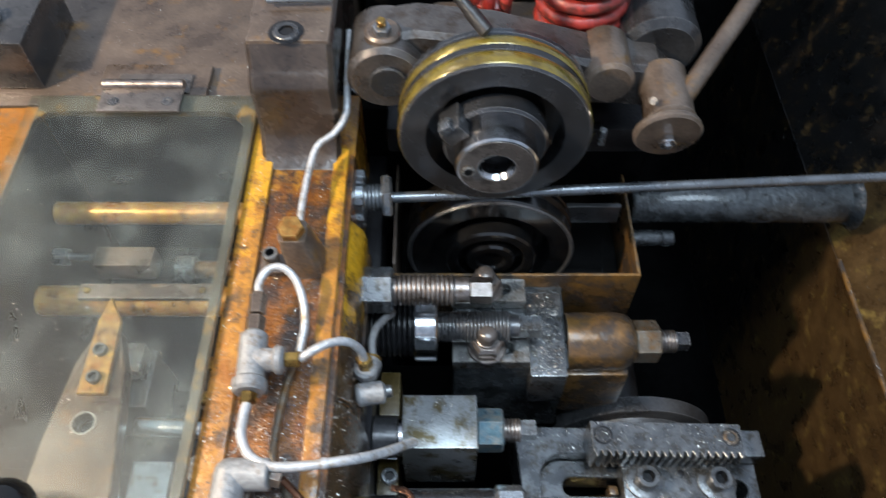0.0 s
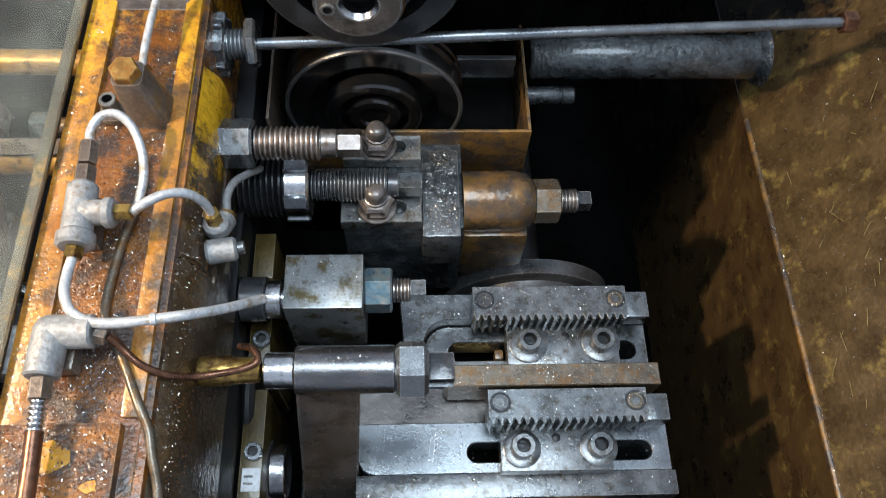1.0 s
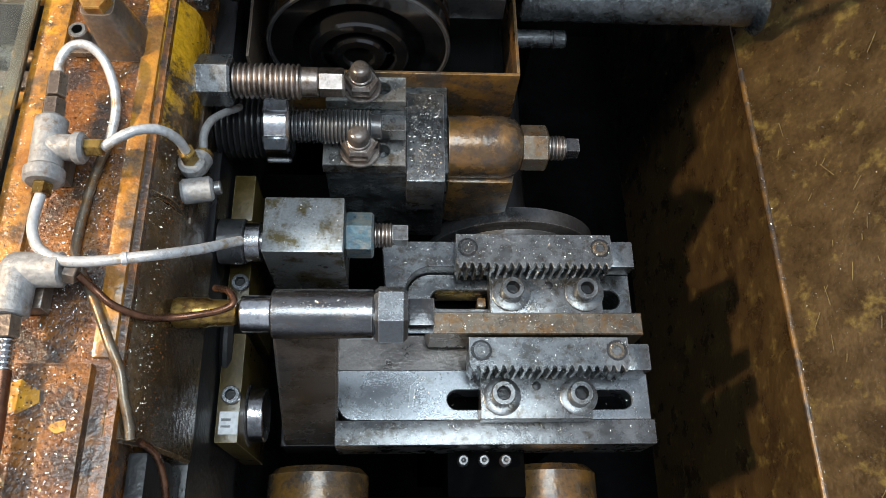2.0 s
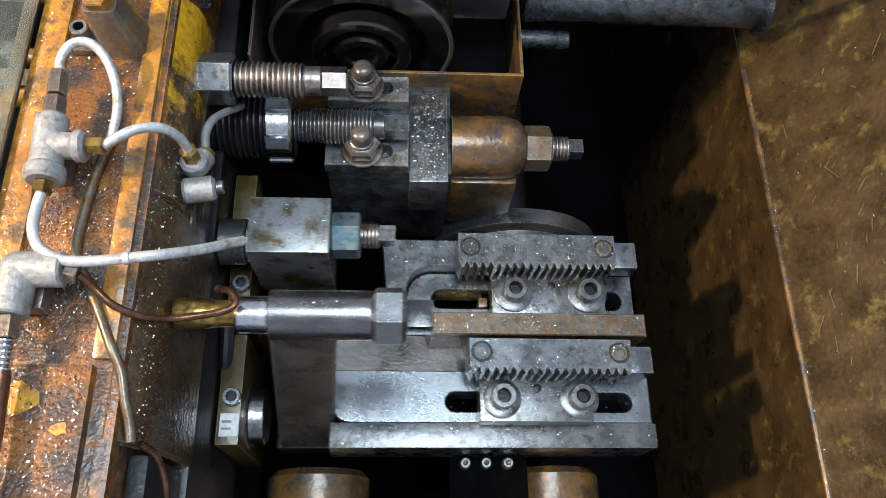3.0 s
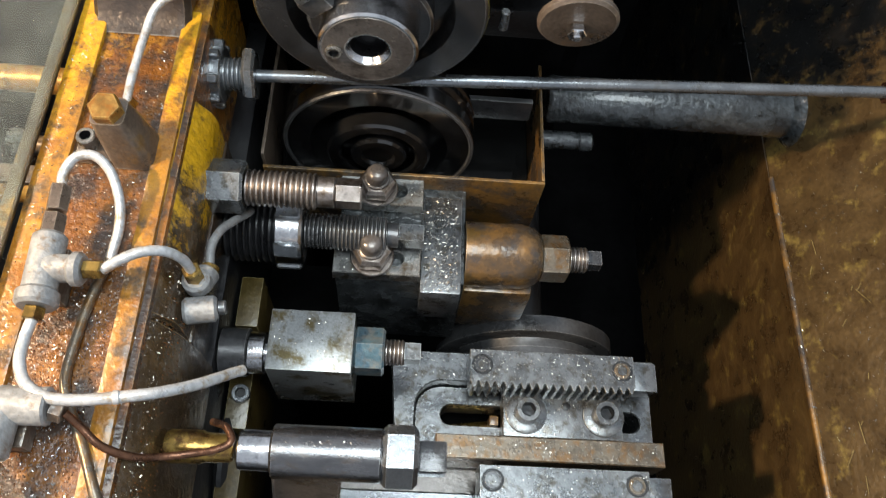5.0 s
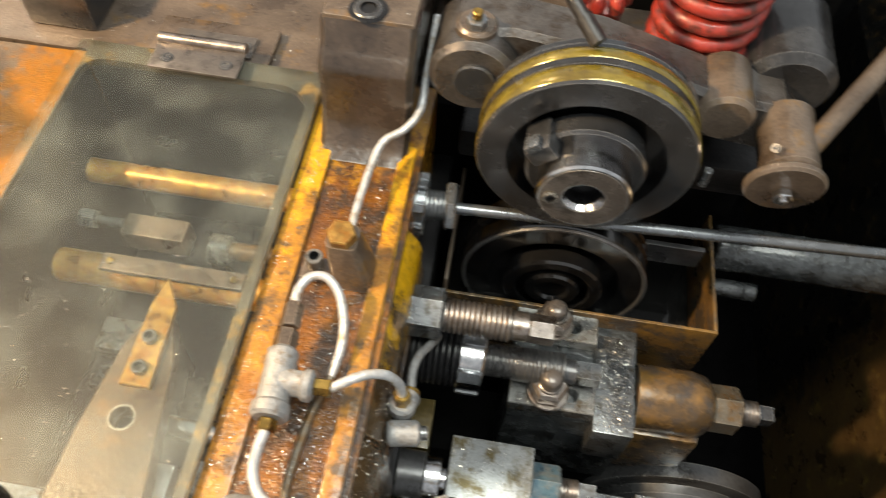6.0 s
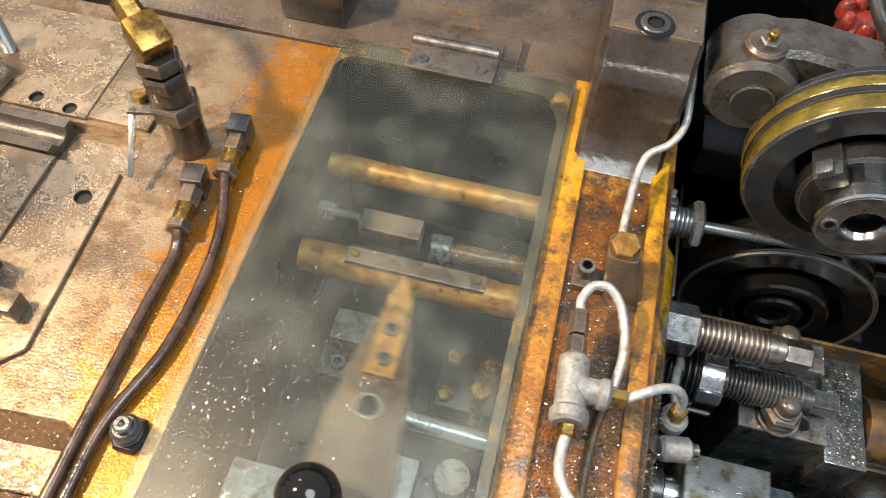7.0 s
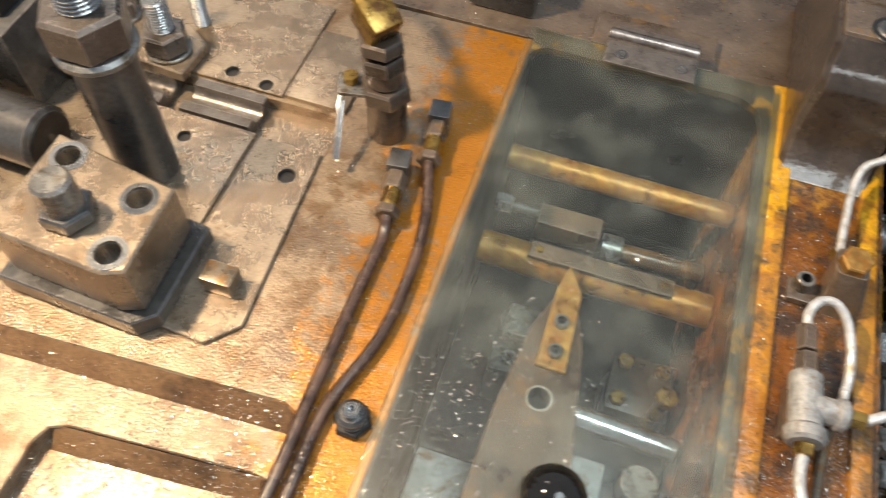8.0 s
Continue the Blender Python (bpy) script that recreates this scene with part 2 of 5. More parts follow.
ARMSTEEL = material("oily_brown_arm_steel", (0.045, 0.029, 0.018), (0.095, 0.062, 0.040), (0.25, 0.45), 0.2, 22, 400, 0.2, (0.14, 0.075, 0.03), 0.3, edge=(0.22, 0.16, 0.11))
FLAKE = material("old_yellow_paint", (0.42, 0.19, 0.010), (0.58, 0.28, 0.012), (0.25, 0.45), 0.0, 90, 300, 0.3, (0.22, 0.09, 0.015), 0.4, wet=0.5)
PLUG = material("rusty_brass_plug", (0.20, 0.10, 0.025), (0.42, 0.24, 0.06), (0.25, 0.45), 0.5, 90, 300, 0.15, (0.30, 0.12, 0.02), 0.5, edge=(0.5, 0.34, 0.12))
OLIVE = material("olive_brass_plate", (0.045, 0.031, 0.008), (0.095, 0.064, 0.016), (0.25, 0.45), 0.15, 30, 300, 0.2, wet=0.35, edge=(0.40, 0.34, 0.18))
CHIP = material("metal_chips", (0.46, 0.42, 0.36), (0.72, 0.68, 0.62), (0.15, 0.35), 1.0, 90, 300, 0.0)
LABEL = material("white_label", (0.62, 0.63, 0.64), (0.75, 0.76, 0.77), (0.4, 0.6), 0.0, 60, 300, 0.05)
GREASE = material("yellow_grease", (0.15, 0.105, 0.02), (0.30, 0.225, 0.035), (0.08, 0.22), 0.4, 50, 300, 0.25, coat=0.8)
HOSE = material("dark_oil_hose", (0.03, 0.018, 0.014), (0.085, 0.048, 0.034), (0.18, 0.35), 0.0, 40, 300, 0.15, coat=0.4)


OIL = material("brown_oil", (0.06, 0.024, 0.008), (0.12, 0.046, 0.012), (0.04, 0.08), 0.0, 60, 300, 0.0)


def perspex():
    """Clear acrylic under a film of oil mist and dust."""
    m = bpy.data.materials.new("hazy_acrylic")
    m.use_nodes = True
    nt, n, l = nodes_of(m)
    glass = n["Principled BSDF"]
    glass.inputs["Base Color"].default_value = (0.80, 0.88, 0.84, 1)
    glass.inputs["Roughness"].default_value = 0.07
    glass.inputs["IOR"].default_value = 1.02
    glass.inputs["Transmission Weight"].default_value = 1.0
    glass.inputs["Specular IOR Level"].default_value = 0.0
    glass.inputs["Coat Weight"].default_value = 0.55
    glass.inputs["Coat Roughness"].default_value = 0.42
    dirt = n.new("ShaderNodeBsdfDiffuse")
    dirt.inputs["Color"].default_value = (0.36, 0.39, 0.36, 1)
    tc = n.new("ShaderNodeTexCoord")
    cloud = n.new("ShaderNodeTexNoise")
    cloud.inputs["Scale"].default_value, cloud.inputs["Detail"].default_value = 20, 9
    speck = n.new("ShaderNodeTexNoise")
    speck.inputs["Scale"].default_value, speck.inputs["Detail"].default_value = 700, 2
    l.new(tc.outputs["Object"], cloud.inputs["Vector"])
    l.new(tc.outputs["Object"], speck.inputs["Vector"])
    r1 = n.new("ShaderNodeMapRange")
    r1.inputs[1].default_value, r1.inputs[2].default_value, r1.inputs[3].default_value, r1.inputs[4].default_value = 0.46, 0.70, 0.003, 0.085
    r2 = n.new("ShaderNodeMapRange")
    r2.inputs[1].default_value, r2.inputs[2].default_value, r2.inputs[3].default_value, r2.inputs[4].default_value = 0.66, 0.74, 0.0, 0.4
    l.new(cloud.outputs["Fac"], r1.inputs[0])
    l.new(speck.outputs["Fac"], r2.inputs[0])
    add = n.new("ShaderNodeMath")
    l.new(r1.outputs[0], add.inputs[0])
    l.new(r2.outputs[0], add.inputs[1])
    mix = n.new("ShaderNodeMixShader")
    l.new(add.outputs[0], mix.inputs[0])
    l.new(glass.outputs[0], mix.inputs[1])
    l.new(dirt.outputs[0], mix.inputs[2])
    l.new(mix.outputs[0], n["Material Output"].inputs["Surface"])
    return m


PERSPEX = perspex()


# ---- builders ----
def thing(name, at, label, category, group="", kind=""):
    ob = new(name)
    ob.location = at
    ob.empty_display_size = 0.01
    return tagged(ob, label, category, group, kind)


def root_at(ob):
    while ob.parent:
        ob = ob.parent
    return ob.location


def part(name, bm, mat, parent, label="", smooth=40):
    """Links a mesh, drawn in world places, under a thing or a part."""
    at = root_at(parent) if parent else Vector((0, 0, 0))
    bmesh.ops.translate(bm, verts=bm.verts, vec=-at)
    me = bpy.data.meshes.new(name)
    bmesh.ops.recalc_face_normals(bm, faces=bm.faces)
    for e in bm.edges:
        e.smooth = len(e.link_faces) == 2 and e.calc_face_angle(0) < radians(smooth)
    for f in bm.faces:
        f.smooth = True
    bm.to_mesh(me)
    bm.free()
    me.materials.append(mat)
    ob = new(name, me)
    ob.parent = parent
    return tagged(ob, label)


def solo(name, bm, mat, label, category, kind="", group=""):
    return tagged(part(name, bm, mat, None), label, category, group, kind)


def box(x0, x1, y0, y1, z0, z1, bevel=0.0012, bm=None, seg=2, m=None):
    """A bevelled block, added to bm."""
    b = bmesh.new()
    bmesh.ops.create_cube(b, size=1)
    for v in b.verts:
        v.co = Vector((x0 if v.co.x < 0 else x1, y0 if v.co.y < 0 else y1, z0 if v.co.z < 0 else z1))
    if bevel:
        bmesh.ops.bevel(b, geom=b.edges[:], offset=bevel, segments=seg, affect="EDGES", profile=0.6)
    if m:
        bmesh.ops.transform(b, matrix=m, verts=b.verts)
    return merge(bm, b)


def merge(bm, b):
    if bm is None:
        return b
    me = bpy.data.meshes.new("tmp")
    b.to_mesh(me)
    b.free()
    bm.from_mesh(me)
    bpy.data.meshes.remove(me)
    return bm


def lathe(p, d, profile, seg=32, bm=None, turn=0.0):
    """Turns a profile of (way along d, radius) round the axis from p along d."""
    bm = bm or bmesh.new()
    d = Vector(d).normalized()
    u = d.orthogonal().normalized()
    if abs(d.z) < 0.9:
        u = d.cross(Vector((0, 0, 1))).normalized()
    else:
        u = Vector((1, 0, 0))
    w = d.cross(u)
    rings = []
    for s, r in profile:
        c = Vector(p) + d * s
        if r <= 1e-6:
            rings.append([bm.verts.new(c)])
        else:
            rings.append([bm.verts.new(c + (u * math.cos(a) + w * math.sin(a)) * r) for a in [2 * math.pi * i / seg + turn for i in range(seg)]])
    for a, b in zip(rings, rings[1:]):
        for i in range(seg):
            j = (i + 1) % seg
            q = [a[i % len(a)], a[j % len(a)], b[j % len(b)], b[i % len(b)]]
            q = list(dict.fromkeys(q))
            if len(q) > 2:
                bm.faces.new(q)
    return bm


def rod(p0, p1, r, seg=24, bm=None, c=0.0008, r1=None, turn=0.0):
    """A round bar from p0 to p1 with broken edges."""
    d = Vector(p1) - Vector(p0)
    n = d.length
    r1 = r if r1 is None else r1
    c = min(c, n / 3, r / 2)
    return lathe(p0, d, [(0, 0), (0, r - c), (c, r), (n - c, r1), (n, r1 - c), (n, 0)], seg, bm, turn)


def hexa(p0, p1, across, bm=None, turn=0.0, chamfer=0.1):
    """A hexagon bar or nut, its corners taken off at both ends."""
    d = Vector(p1) - Vector(p0)
    n, r = d.length, across / 1.732
    c = min(r * chamfer, n / 3)
    return lathe(p0, d, [(0, 0), (0, r - c), (c, r), (n - c, r), (n, r - c), (n, 0)], 6, bm, turn)


def thread(p0, p1, r, pitch, bm=None, seg=28, depth=0.0):
    d = Vector(p1) - Vector(p0)
    n, k = d.length, max(2, int(d.length / pitch))
    depth = depth or pitch * 0.55
    pr = [(0, 0), (0, r - depth)]
    for i in range(k):
        s = n * i / k
        pr += [(s + n / k * 0.3, r), (s + n / k * 0.55, r), (s + n / k * 0.95, r - depth)]
    pr += [(n, r - depth), (n, 0)]
    return lathe(p0, d, pr, seg, bm)


def smooth_path(pts, steps=8):
    """Points on a smooth curve through those given."""
    pts = [Vector(p) for p in pts]
    ext = [pts[0] * 2 - pts[1]] + pts + [pts[-1] * 2 - pts[-2]]
    out = []
    for i in range(1, len(ext) - 2):
        a, b, c, d = ext[i - 1:i + 3]
        for k in range(steps):
            t = k / steps
            out.append(0.5 * (2 * b + (c - a) * t + (2 * a - 5 * b + 4 * c - d) * t * t + (3 * b - a - 3 * c + d) * t ** 3))
    return out + [pts[-1]]


def pipe(pts, r, seg=12, steps=8, bm=None, raw=False):
    """A round tube along a smooth curve."""
    bm = bm or bmesh.new()
    path = [Vector(p) for p in pts] if raw else smooth_path(pts, steps)
    u = None
    rings = []
    for i, c in enumerate(path):
        t = (path[min(i + 1, len(path) - 1)] - path[max(i - 1, 0)]).normalized()
        u = (u - t * u.dot(t)).normalized() if u else t.orthogonal().normalized()
        w = t.cross(u)
        rings.append([bm.verts.new(c + (u * math.cos(2 * math.pi * k / seg) + w * math.sin(2 * math.pi * k / seg)) * r) for k in range(seg)])
    for a, b in zip(rings, rings[1:]):
        for k in range(seg):
            bm.faces.new((a[k], a[(k + 1) % seg], b[(k + 1) % seg], b[k]))
    bm.faces.new(rings[0][::-1])
    bm.faces.new(rings[-1])
    return bm


def prism(outline, z0, z1, holes=(), bm=None, bevel=0.0, axis="z"):
    """An outline (with holes) given in the plane and raised from z0 to z1; axis y or x lays it on its side."""
    b = bmesh.new()
    loops = []
    for pts in (outline, *holes):
        vs = [b.verts.new((*p, z1)) for p in pts]
        loops += [b.edges.new((vs[i], vs[(i + 1) % len(vs)])) for i in range(len(vs))]
    bmesh.ops.triangle_fill(b, use_beauty=True, use_dissolve=True, edges=loops)
    bmesh.ops.recalc_face_normals(b, faces=b.faces)
    if sum(f.normal.z for f in b.faces) < 0:
        bmesh.ops.reverse_faces(b, faces=b.faces)
    r = bmesh.ops.extrude_face_region(b, geom=b.faces[:])
    bmesh.ops.translate(b, verts=[v for v in r["geom"] if isinstance(v, bmesh.types.BMVert)], vec=(0, 0, z0 - z1))
    bmesh.ops.recalc_face_normals(b, faces=b.faces)
    if bevel:
        es = [e for e in b.edges if len(e.link_faces) == 2 and e.calc_face_angle(0) > 0.6 and abs(e.verts[0].co.z - e.verts[1].co.z) < 1e-6]
        bmesh.ops.bevel(b, geom=es, offset=bevel, segments=1, affect="EDGES")
    if axis == "y":
        for v in b.verts:
            v.co = Vector((v.co.x, v.co.z, v.co.y))
    if axis == "x":
        for v in b.verts:
            v.co = Vector((v.co.z, v.co.x, v.co.y))
    return merge(bm, b)


def ring_pts(x, y, r, n=20):
    return [(x + r * math.cos(2 * math.pi * i / n), y + r * math.sin(2 * math.pi * i / n)) for i in range(n)]


def slot_pts(x0, x1, y0, y1, n=8):
    """A round-ended slot along x."""
    r, c = (y1 - y0) / 2, (y0 + y1) / 2
    a = [(x1 - r + r * math.sin(math.pi * i / n), c - r * math.cos(math.pi * i / n)) for i in range(n + 1)]
    return a + [(x0 + r - r * math.sin(math.pi * i / n), c + r * math.cos(math.pi * i / n)) for i in range(n + 1)]


def round_rect(x0, x1, y0, y1, r, n=5):
    out = []
    for cx, cy, a0 in ((x1 - r, y0 + r, -90), (x1 - r, y1 - r, 0), (x0 + r, y1 - r, 90), (x0 + r, y0 + r, 180)):
        out += [(cx + r * math.cos(radians(a0 + 90 * i / n)), cy + r * math.sin(radians(a0 + 90 * i / n))) for i in range(n + 1)]
    return out


UP = (0, 0, 1)


def socket_screw(parent, p, d=UP, r=0.008, h=0.009, washer=0.0, mat=None, name="cap_screw"):
    """A cap screw with a hexagon socket and, if wished, a washer under its head."""
    k = r * 0.58
    head = part(name, lathe(p, d, [(0, 0), (0, r), (h - 0.0008, r), (h, r - 0.0008), (h, k)], 24), mat or STEEL, parent)
    part("socket", lathe(Vector(p), d, [(h - 0.0002, k), (h * 0.35, k), (h * 0.35, 0)], 6), BLACK, head, "dark oily hexagon socket")
    if washer:
        part("washer", lathe(Vector(p) - Vector(d) * 0.0022, d, [(0, 0), (0, washer - 0.0004), (0.0004, washer), (0.0021, washer), (0.0025, washer - 0.0006), (0.0025, r * 0.9)], 28), mat or STEEL, head)
    return head


def chips(name, spots, count, zfun, label, size=(0.0006, 0.0018), seed=1, parent=None):
    """Fine metal swarf strewn over a surface: one mesh of tiny bent flakes."""
    rnd = random.Random(seed)
    verts, faces = [], []
    for _ in range(count):
        x0, x1, y0, y1 = spots[rnd.randrange(len(spots))]
        x, y = rnd.uniform(x0, x1), rnd.uniform(y0, y1)
        z = zfun(x, y) + 0.0003
        a, s, w = rnd.uniform(0, 6.28), rnd.uniform(*size), rnd.uniform(0.25, 0.6)
        dx, dy, k = math.cos(a) * s, math.sin(a) * s, len(verts)
        t1, t2 = rnd.uniform(0, 0.5) * s, rnd.uniform(0, 0.5) * s
        verts += [(x - dx, y - dy, z), (x - dy * w, y + dx * w, z + t1), (x + dx, y + dy, z + 0.0002), (x + dy * w, y - dx * w, z + t2)]
        faces += [(k, k + 1, k + 2), (k, k + 2, k + 3)]
    me = bpy.data.meshes.new(name)
    me.from_pydata(verts, [], faces)
    me.materials.append(CHIP)
    ob = new(name, me)
    if parent:
        me.transform(Matrix.Translation(-root_at(parent)))
        ob.parent = parent
        return tagged(ob, label, "", "", "stuff")
    return tagged(ob, label, "swarf", "", "stuff")


def drops(spots, count, zfun, label, size=(0.0005, 0.0016), seed=1, slope=0.0):
    """Oil drops: low domes in one mesh, leaning with a surface that falls towards +x."""
    rnd = random.Random(seed)
    verts, faces = [], []
    for _ in range(count):
        x0, x1, y0, y1 = spots[rnd.randrange(len(spots))]
        x, y = rnd.uniform(x0, x1), rnd.uniform(y0, y1)
        z, r, k = zfun(x, y), rnd.uniform(*size) * rnd.uniform(0.6, 1.0), len(verts)
        e = rnd.uniform(0.7, 1.5)
        for q, up in ((1.0, -0.0002), (0.8, 0.30 * r), (0.42, 0.50 * r)):
            for i in range(7):
                a = 6.2832 * i / 7
                dx, dy = r * q * math.cos(a), r * q * e * math.sin(a)
                verts.append((x + dx, y + dy, z + up - slope * dx))
        verts.append((x, y, z + 0.56 * r))
        for ring in (0, 7):
            faces += [(k + ring + i, k + ring + (i + 1) % 7, k + ring + 7 + (i + 1) % 7, k + ring + 7 + i) for i in range(7)]
        faces += [(k + 14 + i, k + 14 + (i + 1) % 7, k + 21) for i in range(7)]
    me = bpy.data.meshes.new("oil_drops")
    me.from_pydata(verts, [], faces)
    me.polygons.foreach_set("use_smooth", [True] * len(me.polygons))
    me.materials.append(OIL)
    return tagged(new("oil_drops", me), label, "oil", "", "stuff")


# ---- setting ----
solo("floor", box(-3, 3, -3, 3, -0.1, 0, 0), BLACK, "oil-blackened concrete workshop floor", "floor", "structure")
# Sump floor and rear wall are coloured as unlit depth.
solo("sump_floor", box(-0.30, 0.62, -0.45, 1.0, 0.03, 0.06, 0), PIT_SHADE, "sump floor under the machine, its darkness put into the colour", "sump", "structure")
solo("wall_back", box(-1.4, 1.3, 1.00, 1.06, 0, 1.15, 0), PIT_SHADE, "rear housing wall, coloured black for the unlit depth", "wall", "structure")


def guard():
    """Folded sheet guard on the far side of the pit: upright below the fold, leaning outwards above it."""
    g = thing("side_guard", (0.42, 0.2, 0.70), "scratched brown painted sheet metal guard beside the pit, blackened as shade at its far end", "guard", kind="structure")
    s = [(0.415, 0.70), (0.60, 1.02), (0.603, 1.018), (0.419, 0.698)]
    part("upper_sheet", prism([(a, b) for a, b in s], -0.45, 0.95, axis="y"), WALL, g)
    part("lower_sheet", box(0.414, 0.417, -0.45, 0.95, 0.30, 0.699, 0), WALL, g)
    rnd = random.Random(8)
    scr = bmesh.new()
    for _ in range(36):
        y, s, ln, an = rnd.uniform(0.0, 0.42), rnd.uniform(0.01, 0.16), rnd.uniform(0.004, 0.018), rnd.gauss(1.2, 0.5)
        m = Matrix.Translation((0.4135 + s * 0.5, y, 0.7005 + s * 0.866)) @ Matrix.Rotation(radians(-60), 4, "Y") @ Matrix.Rotation(an, 4, "Z")
        box(-ln / 2, ln / 2, -0.0002, 0.0002, 0.0008, 0.0010, 0, scr, 1, m)
    tagged(part("scratches", scr, SCRATCH, g, "fine yellowish scratches in the paint"), kind="stuff")
    # Worn edge cut short at y 0.455, leaving the shaded far end dark.
    part("fold", rod((0.4155, -0.45, 0.70), (0.4155, 0.455, 0.70), 0.0030, 10), BRONZE, g, "worn bare edge of the fold")
    return g


guard()


def bed():
    """The machine's bed: table, rail and the well under the clear cover."""
    b = thing("machine_bed", (-0.4, 0.2, 0.86), "oily cast machine bed with steel table and rusty orange rail", "machine bed")
    pocket = [(-0.75, 0.128), (-0.579, 0.132), (-0.402, 0.1425), (-0.394, 0.139), (-0.391, 0.132), (-0.388, 0.05), (-0.387, -0.3), (-0.75, -0.3)]
    deep = [(-0.53, -0.3), (-0.394, -0.3), (-0.394, 0.096), (-0.398, 0.1025), (-0.406, 0.1035), (-0.515, 0.0945), (-0.526, 0.090), (-0.53, 0.08)]
    slot = [(-0.66, 0.318), (-0.452, 0.319), (-0.452, 0.355), (-0.66, 0.353)]
    part("table", prism([(-1.1, -0.4), (-0.343, -0.4), (-0.343, 0.483), (-1.1, 0.465)], 0.85, 0.895, [pocket[::-1], slot[::-1]], bevel=0.0015), BED, b)
    part("pocket_floor", prism([(-0.78, -0.33), (-0.38, -0.33), (-0.38, 0.16), (-0.78, 0.16)], 0.858, 0.881, [deep[::-1]], bevel=0.001), BED, b)
    part("deep_floor", box(-0.55, -0.385, -0.32, 0.12, 0.8505, 0.868, 0), BED, b)
    part("slot_floor", box(-0.68, -0.44, 0.30, 0.37, 0.872, 0.884, 0), TABLE, b)
    for (x0, y0), (x1, y1), z in (((-0.74, 0.124), (-0.396, 0.1425), 0.8945), ((-0.524, 0.0930), (-0.399, 0.1032), 0.8807)):
        ramp = bmesh.new()
        vs = [ramp.verts.new(p) for p in ((x0, y0, z), (x1, y1, z), (x1, y1 - 0.012, z - 0.0132), (x0, y0 - 0.012, z - 0.0132), (x0, y0, z - 0.0132), (x1, y1, z - 0.0132))]
        for q in ((0, 1, 2, 3), (3, 2, 5, 4), (0, 3, 4), (1, 5, 2), (0, 4, 5, 1)):
            ramp.faces.new([vs[k] for k in q])
        part("pocket_slope", ramp, POCKET, b, "brown sloping pocket wall")
    part("table_skirt", box(-1.1, -0.350, -0.4, 0.47, 0.3, 0.85, 0), BLACK, b)
    part("rear_casting", box(-1.1, -0.09, 0.486, 0.98, 0.3, 0.893, 0.004), CASTING, b)
    opening = [(-0.3415, -0.38), (-0.1650, -0.38)] + [(-0.1890 + 0.024 * math.cos(a), 0.444 + 0.024 * math.sin(a)) for a in [math.pi / 2 * i / 8 for i in range(9)]] + [(-0.3255 - 0.016 * math.sin(a), 0.452 + 0.016 * math.cos(a)) for a in [math.pi / 2 * i / 8 for i in range(9)]]
    part("well_rim", prism([(-0.3425, -0.4), (-0.1585, -0.4), (-0.1585, 0.4855), (-0.3425, 0.4855)], 0.8972, 0.9035, [opening[::-1]]), RIM, b, "brown painted rim of the well")
    # Well walls coloured black for the darkness inside; the side sheet is an added liner.
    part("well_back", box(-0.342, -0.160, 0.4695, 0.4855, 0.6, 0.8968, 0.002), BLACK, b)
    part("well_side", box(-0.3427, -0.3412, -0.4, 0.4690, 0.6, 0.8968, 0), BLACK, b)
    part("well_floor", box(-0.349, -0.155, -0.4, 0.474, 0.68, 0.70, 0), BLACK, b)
    part("rail", box(-0.158, -0.072, -0.4, 0.50, 0.3, 0.893, 0.004), RUST, b, "rusty orange rail with flaking paint")
    part("rail_step", box(-0.156, -0.086, -0.4, 0.107, 0.88, 0.900, 0.003), RUST, b)
    rnd = random.Random(12)
    for cx, cy, r in ((-0.121, 0.088, 0.012), (-0.098, 0.072, 0.005), (-0.128, 0.045, 0.006)):
        flake = [(cx + r * (0.65 + 0.5 * rnd.random()) * math.cos(0.5236 * k), cy + 0.75 * r * (0.65 + 0.5 * rnd.random()) * math.sin(0.5236 * k)) for k in range(12)]
        part("paint_flake", prism(flake, 0.8998, 0.9003), FLAKE, b, "flake of old yellow paint")
    part("ledge", box(-0.1568, -0.138, 0.10, 0.50, 0.89, 0.8965, 0.002), RAILPAINT, b, "rusty yellow ledge")
    part("flange", prism([(-0.0775, 0.8938), (-0.072, 0.889), (-0.064, 0.877), (-0.0615, 0.868), (-0.0615, 0.842), (-0.0735, 0.842)], 0.215, 0.366, axis="y", bevel=0.002), FLANGE, b, "yellow painted sloping flange")
    part("flange_foot", box(-0.0735, -0.0595, 0.215, 0.366, 0.7955, 0.8415, 0.003), WETRUST, b, "dark wet foot of the flange")
    part("lower_flange", prism([(-0.078, 0.8935), (-0.068, 0.884), (-0.060, 0.862), (-0.056, 0.83), (-0.055, 0.795), (-0.0735, 0.795)], 0.066, 0.2145, axis="y", bevel=0.002), FLANGE, b, "dark wet sloping flange")
    part("ridge", box(-0.0895, -0.0770, 0.110, 0.434, 0.875, 0.8962, 0.0025), RAILPAINT, b, "worn yellow edge of the rail")
    part("hull", box(-0.073, -0.056, -0.4, 0.62, 0.1, 0.795, 0.002), BLACK, b)
    # Added black box hides the rail's brown side where the pit is dark.
    part("hull", box(-0.0715, -0.060, -0.4, 0.064, 0.7955, 0.868, 0.003), BLACK, b)
    return b


bed()


